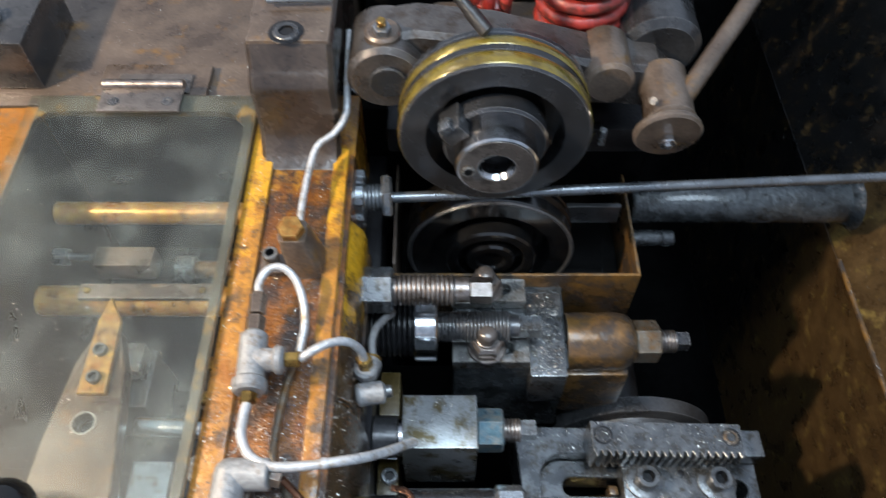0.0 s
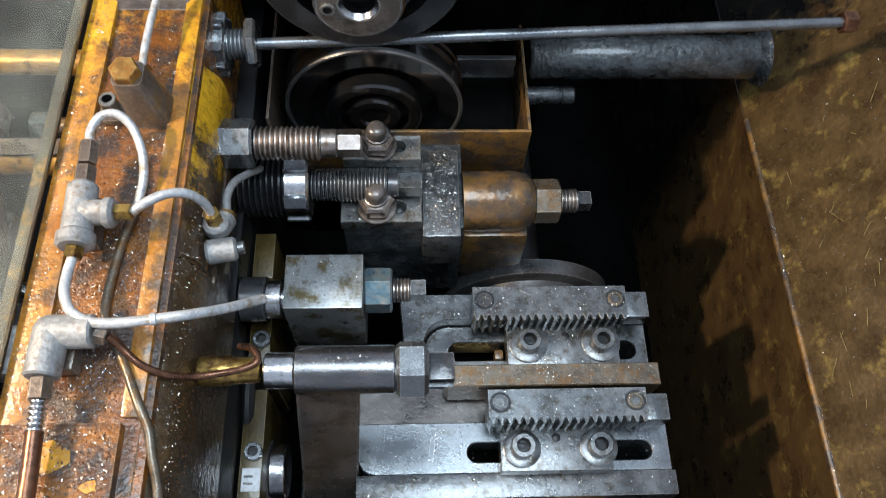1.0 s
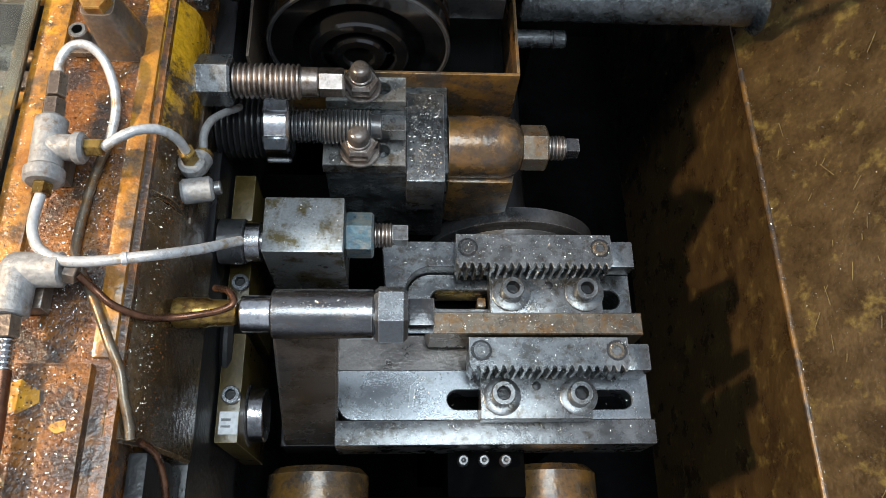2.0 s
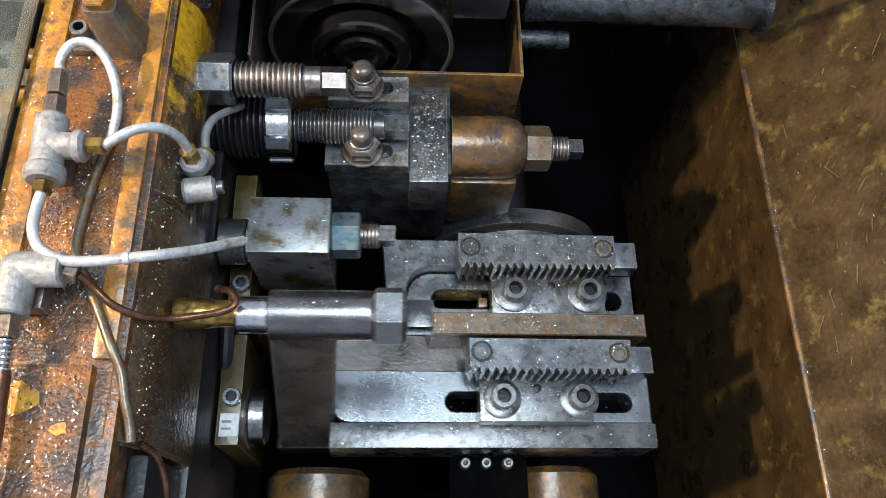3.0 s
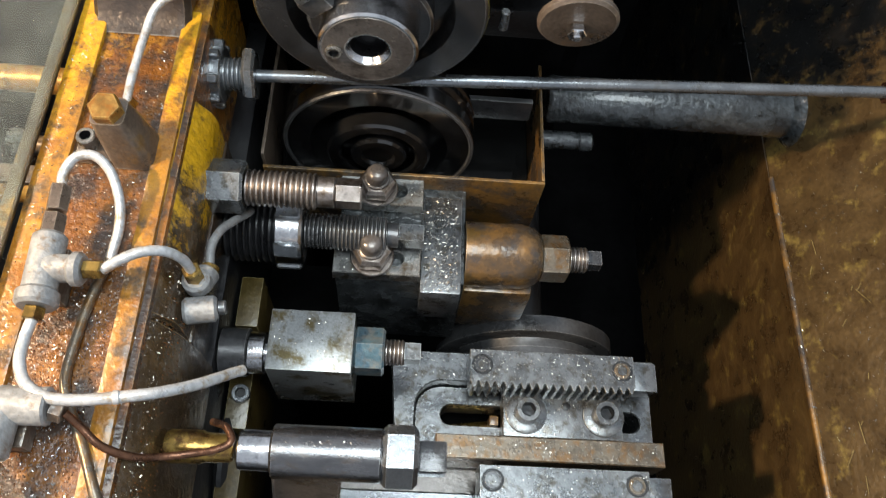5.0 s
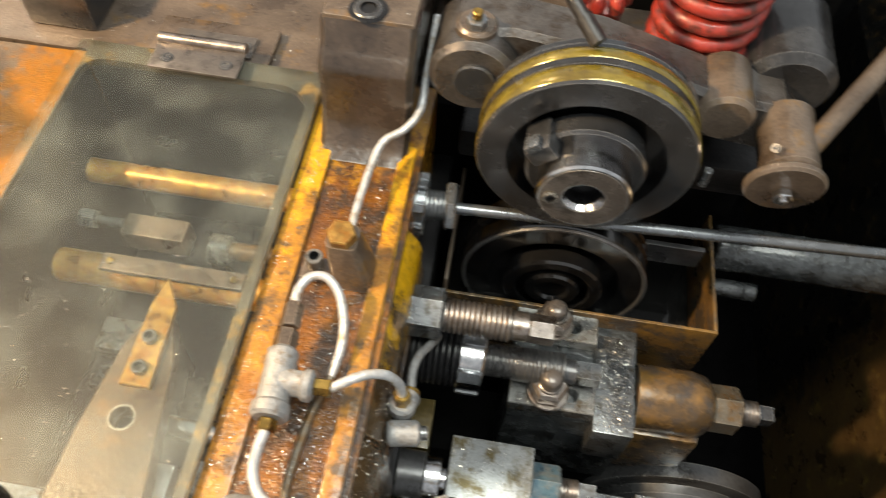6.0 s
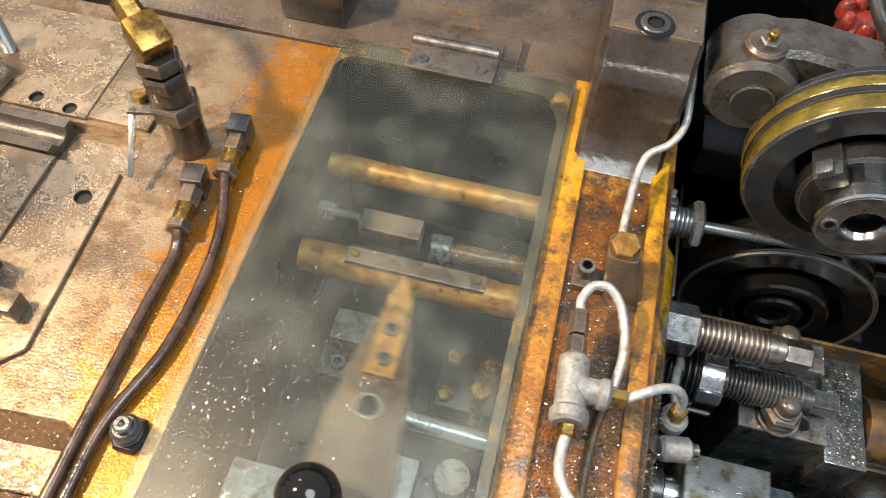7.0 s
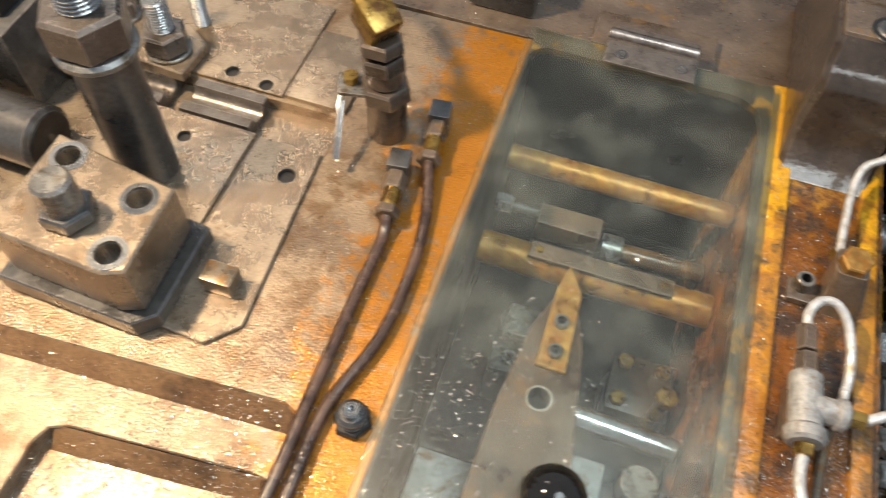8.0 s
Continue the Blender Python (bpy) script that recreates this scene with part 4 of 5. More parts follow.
def fittings():
    n = thing("drip_tube", (-0.09, 0.39, 0.893), "painted white steel oil tube bent down to the rail", "tube")
    part("tube", pipe([(-0.078, 0.52, 0.945), (-0.077, 0.468, 0.938), (-0.077, 0.441, 0.929), (-0.085, 0.425, 0.924), (-0.099, 0.414, 0.919), (-0.104, 0.392, 0.914), (-0.1065, 0.364, 0.911), (-0.107, 0.345, 0.908)], 0.0027), TUBE, n)
    b = thing("banjo_boss", (-0.105, 0.325, 0.893), "rusty oil boss with a hexagon plug and bracket screw", "boss")
    lump = bmesh.new()
    rings = []
    for q, z, cx, cy in ((0.0135, 0.8935, -0.0995, 0.3205), (0.0125, 0.906, -0.1020, 0.322), (0.0112, 0.918, -0.1050, 0.324), (0.0098, 0.9285, -0.107, 0.325)):
        rings.append([lump.verts.new((cx + q * x, cy + q * y, z)) for x, y in round_rect(-1, 1, -1, 1, 0.42, 3)])
    for lo, hi in zip(rings, rings[1:]):
        for i in range(len(lo)):
            lump.faces.new((lo[i], lo[(i + 1) % len(lo)], hi[(i + 1) % len(lo)], hi[i]))
    lump.faces.new(rings[0][::-1])
    lump.faces.new(rings[-1])
    part("boss", lump, CASTING, b)
    part("plug", hexa((-0.107, 0.3245, 0.928), (-0.1075, 0.3235, 0.936), 0.0168), PLUG, b)
    part("foot", box(-0.134, -0.097, 0.309, 0.326, 0.8932, 0.899, 0.002), CASTING, b)
    part("nut", hexa((-0.107, 0.350, 0.903), (-0.107, 0.338, 0.908), 0.009), BRASS, b)
    socket_screw(b, (-0.126, 0.320, 0.899), r=0.0058, h=0.010, mat=STAINED)
    t = thing("tee_fitting", (-0.12, 0.22, 0.893), "galvanised pipe tee with brass compression nuts on the rail", "pipe fitting")
    part("run", rod((-0.1235, 0.210, 0.9165), (-0.1255, 0.249, 0.9165), 0.0092, 24, c=0.002), GREY, t)
    part("bead", rod((-0.1233, 0.206, 0.9165), (-0.1238, 0.216, 0.9165), 0.0112, 24, c=0.002), GREY, t)
    part("branch", rod((-0.124, 0.2285, 0.918), (-0.103, 0.2285, 0.918), 0.0078, 24, c=0.002), GREY, t)
    part("bead", rod((-0.110, 0.2285, 0.918), (-0.1025, 0.2285, 0.918), 0.0095, 24, c=0.002), GREY, t)
    part("nut", hexa((-0.1025, 0.2288, 0.918), (-0.093, 0.229, 0.918), 0.0095), BRASS, t)
    part("nut", hexa((-0.1233, 0.206, 0.9165), (-0.1235, 0.199, 0.916), 0.010), BRASS, t)
    part("nut", hexa((-0.1255, 0.249, 0.9165), (-0.126, 0.261, 0.917), 0.0115), CASTING, t)
    part("union", hexa((-0.126, 0.263, 0.917), (-0.1268, 0.279, 0.9175), 0.0105), CASTING, t)
    part("saddle", box(-0.131, -0.117, 0.215, 0.245, 0.8932, 0.909, 0.002), CASTING, t)
    u = thing("oil_tube", (-0.10, 0.27, 0.9), "grey steel oil tube looped from the tee", "tube")
    part("loop", pipe([(-0.1268, 0.279, 0.9175), (-0.127, 0.288, 0.919), (-0.1215, 0.297, 0.921), (-0.112, 0.299, 0.920), (-0.103, 0.292, 0.915), (-0.0972, 0.278, 0.908), (-0.0955, 0.262, 0.903), (-0.0980, 0.244, 0.899)], 0.0029), TUBE, u)
    part("tail", pipe([(-0.0980, 0.244, 0.899), (-0.104, 0.222, 0.8965), (-0.1073, 0.190, 0.8962), (-0.106, 0.168, 0.8962), (-0.0915, 0.142, 0.8965), (-0.080, 0.118, 0.8965), (-0.0735, 0.104, 0.893), (-0.0705, 0.090, 0.890), (-0.067, 0.076, 0.886), (-0.066, 0.068, 0.884)], 0.0029), RUSTSTEEL, u, "oil-stained lower length of the tube")
    part("drop", pipe([(-0.063, 0.068, 0.878), (-0.0575, 0.064, 0.868), (-0.0545, 0.055, 0.858), (-0.0525, 0.042, 0.852), (-0.052, 0.02, 0.845), (-0.052, -0.02, 0.838)], 0.0021), COPPER, u)
    w = thing("oil_tube", (-0.08, 0.17, 0.9), "white painted oil tube bent from the tee towards the slide", "tube")
    part("tube", pipe([(-0.1235, 0.199, 0.916), (-0.1245, 0.190, 0.916), (-0.1235, 0.177, 0.917), (-0.117, 0.165, 0.919), (-0.105, 0.158, 0.920), (-0.090, 0.157, 0.920), (-0.070, 0.160, 0.918), (-0.052, 0.165, 0.912), (-0.037, 0.174, 0.898), (-0.024, 0.186, 0.880), (-0.019, 0.190, 0.874)], 0.0031), TUBE, w)
    part("ferrule", rod((-0.073, 0.1594, 0.9185), (-0.069, 0.1602, 0.9178), 0.0036, 14), TUBE, w)
    v = thing("oil_tube", (-0.06, 0.225, 0.9), "short grey oil tube arched over the rail edge", "tube")
    part("tube", pipe([(-0.093, 0.229, 0.918), (-0.084, 0.234, 0.921), (-0.074, 0.240, 0.920), (-0.064, 0.244, 0.914), (-0.057, 0.2455, 0.901), (-0.055, 0.245, 0.888)], 0.0030), TUBE, v)
    e = thing("swivel_elbow", (-0.045, 0.215, 0.86), "grey swivel elbow pair on the flange", "pipe fitting")
    part("upper", rod((-0.0545, 0.244, 0.866), (-0.0545, 0.244, 0.878), 0.0085, 22, c=0.002), GREY, e)
    part("nut", hexa((-0.0547, 0.2445, 0.878), (-0.055, 0.245, 0.888), 0.010), BRASS, e)
    part("lower", rod((-0.061, 0.226, 0.868), (-0.041, 0.230, 0.866), 0.0082, 22, c=0.002), GREY, e)
    part("end_screw", rod((-0.041, 0.230, 0.866), (-0.036, 0.231, 0.866), 0.0045, 18), STEEL, e)
    part("stem", rod((-0.0545, 0.244, 0.866), (-0.051, 0.256, 0.862), 0.0075, 20, c=0.002), GREY, e)
    part("collar", rod((-0.0512, 0.255, 0.8625), (-0.0508, 0.259, 0.862), 0.006, 16), BRASS, e)
    part("riser", pipe([(-0.051, 0.257, 0.862), (-0.0525, 0.272, 0.862), (-0.0505, 0.286, 0.857), (-0.046, 0.300, 0.845), (-0.042, 0.315, 0.828), (-0.041, 0.324, 0.817)], 0.0028), GREY, e)
    k = thing("pipe_elbow", (-0.135, 0.14, 0.9), "large galvanised pipe elbow with a flexible copper lead", "pipe fitting")
    ell = rod((-0.1035, 0.1545, 0.914), (-0.1275, 0.1545, 0.914), 0.0098, 28, c=0.0012)
    rod((-0.1275, 0.1545, 0.914), (-0.1278, 0.128, 0.914), 0.0098, 28, ell, c=0.0012)
    lathe((-0.1275, 0.1545, 0.9042), UP, [(0.0098 - 0.0098 * math.cos(math.pi * i / 14), 0.0098 * math.sin(math.pi * i / 14)) for i in range(15)], 28, ell)
    part("elbow", ell, GREY, k)
    part("nut", hexa((-0.103, 0.1535, 0.914), (-0.0965, 0.152, 0.913), 0.010), CASTING, k)
    part("nut", hexa((-0.1275, 0.128, 0.914), (-0.127, 0.116, 0.913), 0.0115), CASTING, k)
    part("barb", thread((-0.127, 0.116, 0.913), (-0.1262, 0.098, 0.912), 0.0048, 0.003), BRIGHT, k)
    part("lead", pipe([(-0.1262, 0.099, 0.912), (-0.1252, 0.08, 0.911), (-0.124, 0.05, 0.911), (-0.124, -0.02, 0.910), (-0.124, -0.1, 0.909)], 0.0046), COPPER, k)
    part("pad", box(-0.134, -0.116, 0.135, 0.156, 0.8932, 0.906, 0.002), CASTING, k)
    c = thing("copper_lead", (-0.07, 0.13, 0.9), "thin brown copper oil lead to the brass bush", "tube")
    part("tube", pipe([(-0.0965, 0.152, 0.913), (-0.090, 0.147, 0.906), (-0.080, 0.139, 0.900), (-0.067, 0.136, 0.890), (-0.056, 0.138, 0.880), (-0.042, 0.141, 0.876), (-0.027, 0.144, 0.876), (-0.0195, 0.149, 0.876), (-0.0235, 0.157, 0.874), (-0.033, 0.161, 0.868)], 0.0022), COPPER, c)


fittings()


# ---- feed rolls and rod ----
def roll(name, c, y0, r, w, label, mat):
    """A grooved feed roll on a shaft along y, its dished face towards -y."""
    x, z = c
    t = thing(name, (x, y0, z), label, "feed roll")
    rim = [(0, r * 0.72), (0, r - 0.002), (0.002, r), (w * 0.35, r), (w * 0.42, r - 0.004), (w * 0.5, r - 0.004), (w * 0.57, r), (w * 0.72, r), (w * 0.78, r - 0.003), (w * 0.84, r), (w - 0.002, r), (w, r - 0.002), (w, 0)]
    part("rim", lathe((x, y0, z), (0, 1, 0), rim, 72), mat, t)
    part("web", lathe((x, y0 + 0.008, z), (0, 1, 0), [(-0.0078, r * 0.72), (-0.004, r * 0.71), (0.006, r * 0.69), (0.006, 0)], 72), WETBLACK, t)
    return t


def rolls():
    u = roll("upper_feed_roll", (0.040, 0.9335), 0.409, 0.0745, 0.040, "dark steel upper feed roll with oily grooved rim and hub", ROLLFACE)
    x, z = 0.040, 0.9340
    part("oil_film", lathe((x, 0.4105, 0.9335), (0, 1, 0), [(0, 0.0742), (0.001, 0.0749), (0.012, 0.0749), (0.013, 0.0742)], 72), GREASE, u, "glossy yellow oil film on the rim")
    part("oil_film", lathe((x, 0.4305, 0.9335), (0, 1, 0), [(0, 0.0742), (0.001, 0.0749), (0.008, 0.0749), (0.009, 0.0742)], 72), GREASE, u, "glossy yellow oil film on the rim")
    part("flange", lathe((x, 0.400, z), (0, 1, 0), [(0, 0.02), (0, 0.038), (0.002, 0.040), (0.016, 0.040)], 48), ROLLFACE, u)
    hub = part("hub", lathe((x, 0.3785, z), (0, 1, 0), [(0.004, 0.0115), (0, 0.0135), (0, 0.0298), (0.0015, 0.0312), (0.032, 0.0312)], 48), BRIGHT, u, "turned steel hub with a dark bore")
    part("hub_face", lathe((x, 0.3782, z), (0, 1, 0), [(0.003, 0.0138), (0, 0.0145), (0, 0.0284), (0.003, 0.029)], 48), GREYBROWN, hub, "dark oiled hub face")
    part("bore", lathe((x, 0.3805, z), (0, 1, 0), [(0, 0.0128), (0.004, 0.0115), (0.012, 0.0115), (0.012, 0.005), (0.008, 0.004), (0.008, 0)], 32), BLACK, hub)
    part("clamp_lug", box(-0.009, 0.009, -0.012, 0.014, -0.006, 0.008, 0.002, m=pose(x - 0.031, 0.399, z + 0.024, 0, -40, 0)), DARK, hub)
    part("lug_screw", box(-0.005, 0.005, -0.005, 0.005, 0, 0.006, 0.0008, m=pose(x - 0.036, 0.391, z + 0.029, 0, -40, 0)), STEEL, hub)
    part("slot", box(-0.0045, 0.0045, -0.006, 0.006, -0.004, 0.0012, 0.0004, m=pose(x - 0.0165, 0.396, z + 0.0265, 0, -33, 0)), BLACK, hub)
    socket_screw(hub, (x - 0.021, 0.3788, z - 0.002), (0, -1, 0), 0.0055, 0.003, mat=STAINED)
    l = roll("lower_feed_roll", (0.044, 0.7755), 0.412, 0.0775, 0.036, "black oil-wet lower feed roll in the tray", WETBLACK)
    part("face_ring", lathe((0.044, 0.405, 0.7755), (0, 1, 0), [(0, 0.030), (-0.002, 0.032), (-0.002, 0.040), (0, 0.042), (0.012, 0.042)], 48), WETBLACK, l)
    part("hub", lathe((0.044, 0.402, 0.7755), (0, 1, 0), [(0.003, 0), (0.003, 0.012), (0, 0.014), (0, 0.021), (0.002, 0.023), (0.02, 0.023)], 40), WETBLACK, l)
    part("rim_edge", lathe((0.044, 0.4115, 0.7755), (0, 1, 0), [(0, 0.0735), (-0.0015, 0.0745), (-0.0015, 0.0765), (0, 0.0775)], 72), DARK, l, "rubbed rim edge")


rolls()


def feed_rod():
    w = thing("feed_rod", (0.2, 0.42, 0.858), "bright round feed rod running between the rolls", "rod")
    part("rod", rod((-0.050, 0.411, 0.8585), (0.432, 0.437, 0.8585), 0.0046, 20), STEEL, w)
    part("end_cap", hexa((0.428, 0.4368, 0.8585), (0.440, 0.4374, 0.8585), 0.016), COPPER, w, "reddish end cap")
    n = thing("guide_nozzle", (-0.065, 0.411, 0.8585), "castellated steel guide nozzle with a lock nut", "nozzle")
    cast = lathe((-0.078, 0.4105, 0.8585), (1, 0, 0), [(0, 0), (0, 0.019), (0.001, 0.020), (0.012, 0.020), (0.013, 0.019), (0.013, 0)], 32)
    lugs = []
    for i in range(8):
        a = math.pi * i / 4
        lugs.append(box(-0.0775, -0.0655, -0.003, 0.003, 0.019, 0.0245, 0.001, None, 1, m=Matrix.Translation((0, 0.4105, 0.8585)) @ Matrix.Rotation(a, 4, "X")))
    castle = part("castle_nut", cast, STEEL, n)
    for bm in lugs:
        part("lug", bm, STEEL, castle)
    part("thread", thread((-0.066, 0.411, 0.8585), (-0.050, 0.4115, 0.8585), 0.012, 0.0028), STEEL, n)
    part("lock_nut", hexa((-0.0515, 0.4115, 0.8585), (-0.043, 0.412, 0.8585), 0.034), STEEL, n)


feed_rod()


def tray():
    t = thing("oil_tray", (0.07, 0.43, 0.74), "rusty folded sheet oil tray under the lower roll", "tray")
    part("front_wall", box(-0.045, 0.179, 0.3805, 0.383, 0.70, 0.785, 0.0006), BRONZE, t)
    part("side_wall", box(0.1765, 0.179, 0.3835, 0.50, 0.70, 0.785, 0.0006), BRONZE, t)
    part("side_wall", box(-0.045, -0.0425, 0.3835, 0.50, 0.70, 0.80, 0.0006), CASTING, t)
    part("tray_floor", box(-0.042, 0.176, 0.3835, 0.50, 0.698, 0.701, 0), BLACK, t)
    part("oil", box(-0.0418, 0.1758, 0.384, 0.4995, 0.715, 0.722, 0), GLOSS, t, "still black oil in the tray")
    for y0, ph in ((0.4045, 0.0), (0.3995, 1.9), (0.3925, 3.7)):
        line = [(-0.03 + 0.0085 * i, y0 + 0.0028 * math.sin(i * 1.7 + ph), 0.7222) for i in range(17)]
        part("ripple", pipe(line, 0.0018, 10, 4), GLOSS, t)
    part("ledge", box(0.09, 0.17, 0.455, 0.46, 0.765, 0.79, 0.001), DARK, t)
    s = thing("stub_pipe", (0.2, 0.46, 0.735), "grooved black stub pipe beside the tray", "pipe")
    part("pipe", lathe((0.1795, 0.458, 0.735), (1, 0, 0), [(0, 0), (0, 0.0085), (0.038, 0.0085), (0.0385, 0.0075), (0.041, 0.0075), (0.0415, 0.0085), (0.052, 0.0085), (0.0535, 0.007), (0.0535, 0)], 24), GREASY, s)
    p = thing("cross_tube", (0.3, 0.485, 0.765), "black greasy cross tube under the rod", "tube")
    part("tube", lathe((0.188, 0.487, 0.757), (1, 0, 0), [(0, 0), (0, 0.019), (0.003, 0.021), (0.222, 0.021), (0.226, 0.019), (0.226, 0)], 32), GREASY, p)
    part("weld", lathe((0.405, 0.487, 0.757), (1, 0, 0), [(0, 0.021), (0.004, 0.026), (0.008, 0.029), (0.008, 0.02)], 24), GREASY, p)


tray()


def pressure_arm():
    a = thing("pressure_arm", (0.06, 0.47, 0.96), "grey cast pressure arm carrying the upper roll", "arm")
    arm = [(-0.062, 0.940), (-0.03, 0.925), (0.0, 0.93), (0.05, 0.94), (0.12, 0.92), (0.165, 0.915), (0.19, 0.935), (0.17, 0.957), (0.12, 0.962), (0.04, 0.985), (-0.02, 0.992), (-0.06, 0.985)]
    part("beam", prism(arm, 0.460, 0.50, axis="y", bevel=0.004), ROLLSTEEL, a)
    part("boss", rod((-0.044, 0.444, 0.960), (-0.044, 0.50, 0.960), 0.030, 36, c=0.004), ROLLSTEEL, a)
    part("pivot_pin", rod((-0.042, 0.441, 0.960), (-0.042, 0.445, 0.960), 0.0145, 28), DARK, a)
    part("oiler_pad", rod((-0.045, 0.463, 0.985), (-0.045, 0.463, 0.994), 0.014, 28, c=0.002), CASTING, a)
    part("oiler", hexa((-0.045, 0.459, 0.994), (-0.045, 0.458, 1.001), 0.012), STEEL, a)
    part("oiler_tip", rod((-0.045, 0.458, 1.001), (-0.045, 0.4575, 1.007), 0.0035, 14), BRASS, a)
    part("web_boss", rod((0.13, 0.45, 0.95), (0.13, 0.50, 0.95), 0.02, 28, c=0.003), CASTING, a)
    part("end_boss", rod((0.174, 0.416, 0.941), (0.174, 0.47, 0.944), 0.0195, 36, c=0.003), CASTING, a)
    part("end_disc", rod((0.172, 0.409, 0.936), (0.172, 0.416, 0.937), 0.0262, 36, c=0.002), CASTING, a)
    part("end_screw", hexa((0.1715, 0.409, 0.9335), (0.1715, 0.403, 0.933), 0.0115), BRIGHT, a)
    part("end_nut", rod((0.1715, 0.403, 0.933), (0.1715, 0.400, 0.933), 0.003, 16), BRIGHT, a)
    part("rivet", lathe((0.158, 0.422, 0.960), (-0.5, -0.4, 0.7), [(0, 0.003), (0.002, 0.003), (0.002, 0.0012), (0.001, 0)], 14), DARK, a)
    part("handle", rod((0.182, 0.432, 0.948), (0.42, 0.755, 1.045), 0.0075, 20), CASTING, a, "long brown handle bar")
    part("rear_roller", rod((0.177, 0.492, 0.945), (0.177, 0.565, 0.950), 0.034, 36, c=0.006), DARK, a)
    part("saddle", box(-0.01, 0.155, 0.50, 0.60, 0.88, 0.916, 0.006), CASTING, a)
    part("pad", box(0.065, 0.105, 0.47, 0.502, 0.916, 0.955, 0.006), CASTING, a)
    part("stop_pin", rod((0.128, 0.430, 0.905), (0.128, 0.430, 0.922), 0.0032, 14), STEEL, a)
    s = thing("red_spring", (0.112, 0.55, 0.928), "thick red painted compression spring on the arm", "spring")
    pts = [(0.1155 + 0.033 * math.cos(k * 0.3), 0.538 + 0.033 * math.sin(k * 0.3), 0.926 + 0.0145 * k * 0.3 / 6.283) for k in range(0, 215)]
    part("coil", pipe(pts, 0.0062, 10, raw=True), RED, s)
    part("seat", rod((0.1155, 0.538, 0.9162), (0.1155, 0.538, 0.922), 0.036, 32), BRONZE, s)
    part("guide", rod((0.1155, 0.538, 0.922), (0.1155, 0.538, 1.10), 0.024, 28), RED, s)
    s2 = thing("red_handwheel", (0.042, 0.56, 0.93), "glossy red painted lobed knob behind the roll", "knob")
    bm = lathe((0.042, 0.56, 0.9162), UP, [(0, 0), (0, 0.012), (0.015, 0.012), (0.02, 0.018), (0.034, 0.018), (0.038, 0.013), (0.038, 0)], 20)
    part("hub", bm, RED, s2)
    for i in range(7):
        an = i * 0.9
        part("lobe", lathe((0.042 + 0.017 * math.cos(an), 0.56 + 0.017 * math.sin(an), 0.947), UP, [(0, 0), (0.001, 0.004), (0.004, 0.006), (0.012, 0.006), (0.016, 0.003), (0.016, 0)], 12), RED, s2)
    h = thing("drip_hose", (0.02, 0.47, 1.06), "black drip hose hanging over the upper roll", "hose")
    part("hose", pipe([(-0.03, 0.54, 1.10), (-0.012, 0.50, 1.06), (0.004, 0.466, 1.034), (0.018, 0.449, 1.022), (0.030, 0.436, 1.0145)], 0.0046), RUBBER, h)
    part("sleeve", pipe([(0.019, 0.448, 1.0215), (0.031, 0.4355, 1.0135)], 0.0056, 12, 3), RUBBER, h)


pressure_arm()


# ---- screws and upper slide ----
def adjusting_screws():
    a = thing("adjusting_screw", (-0.02, 0.318, 0.855), "worn threaded adjusting screw with a large hexagon nut", "screw")
    y, z = 0.3225, 0.853
    part("nut", hexa((-0.071, y, z), (-0.039, y, z), 0.0315, turn=0.52), RACK, a)
    part("thread", thread((-0.039, y, z), (0.009, y, z), 0.0125, 0.0036), SCREWSTEEL, a)
    part("shank", rod((0.009, y, z), (0.021, y, z), 0.0105, 24), SCREWSTEEL, a)
    part("end_hex", hexa((0.021, y, z), (0.039, y, z), 0.018, turn=0.52), SCREWSTEEL, a)
    b = thing("return_screw", (-0.01, 0.302, 0.795), "black oily screw with coarse bush and bright ring nut", "screw")
    y, z = 0.322, 0.795
    part("bush", thread((-0.060, y, z), (-0.0245, y, z), 0.0255, 0.0042), BLACK, b)
    nut = rod((-0.0245, y, z), (-0.0045, y, z), 0.0265, 32, c=0.002)
    lugs = []
    for i in range(6):
        lugs.append(box(-0.024, -0.005, -0.006, 0.006, 0.0245, 0.029, 0.0015, None, 1, m=Matrix.Translation((0, y, z)) @ Matrix.Rotation(math.pi * i / 3, 4, "X")))
    ring = part("ring_nut", nut, BRIGHT, b)
    for bm in lugs:
        part("lug", bm, STEEL, ring)
    part("thread", thread((-0.0045, y, z), (0.056, y, z), 0.0135, 0.003), DARK, b)
    part("neck", rod((0.056, y, z), (0.065, y, z), 0.0095, 22), DARK, b)
    part("end_square", lathe((0.065, y, z), (1, 0, 0), [(0, 0), (0, 0.0095), (0.0185, 0.0095), (0.0185, 0)], 4, turn=0.785), RACK, b)


adjusting_screws()


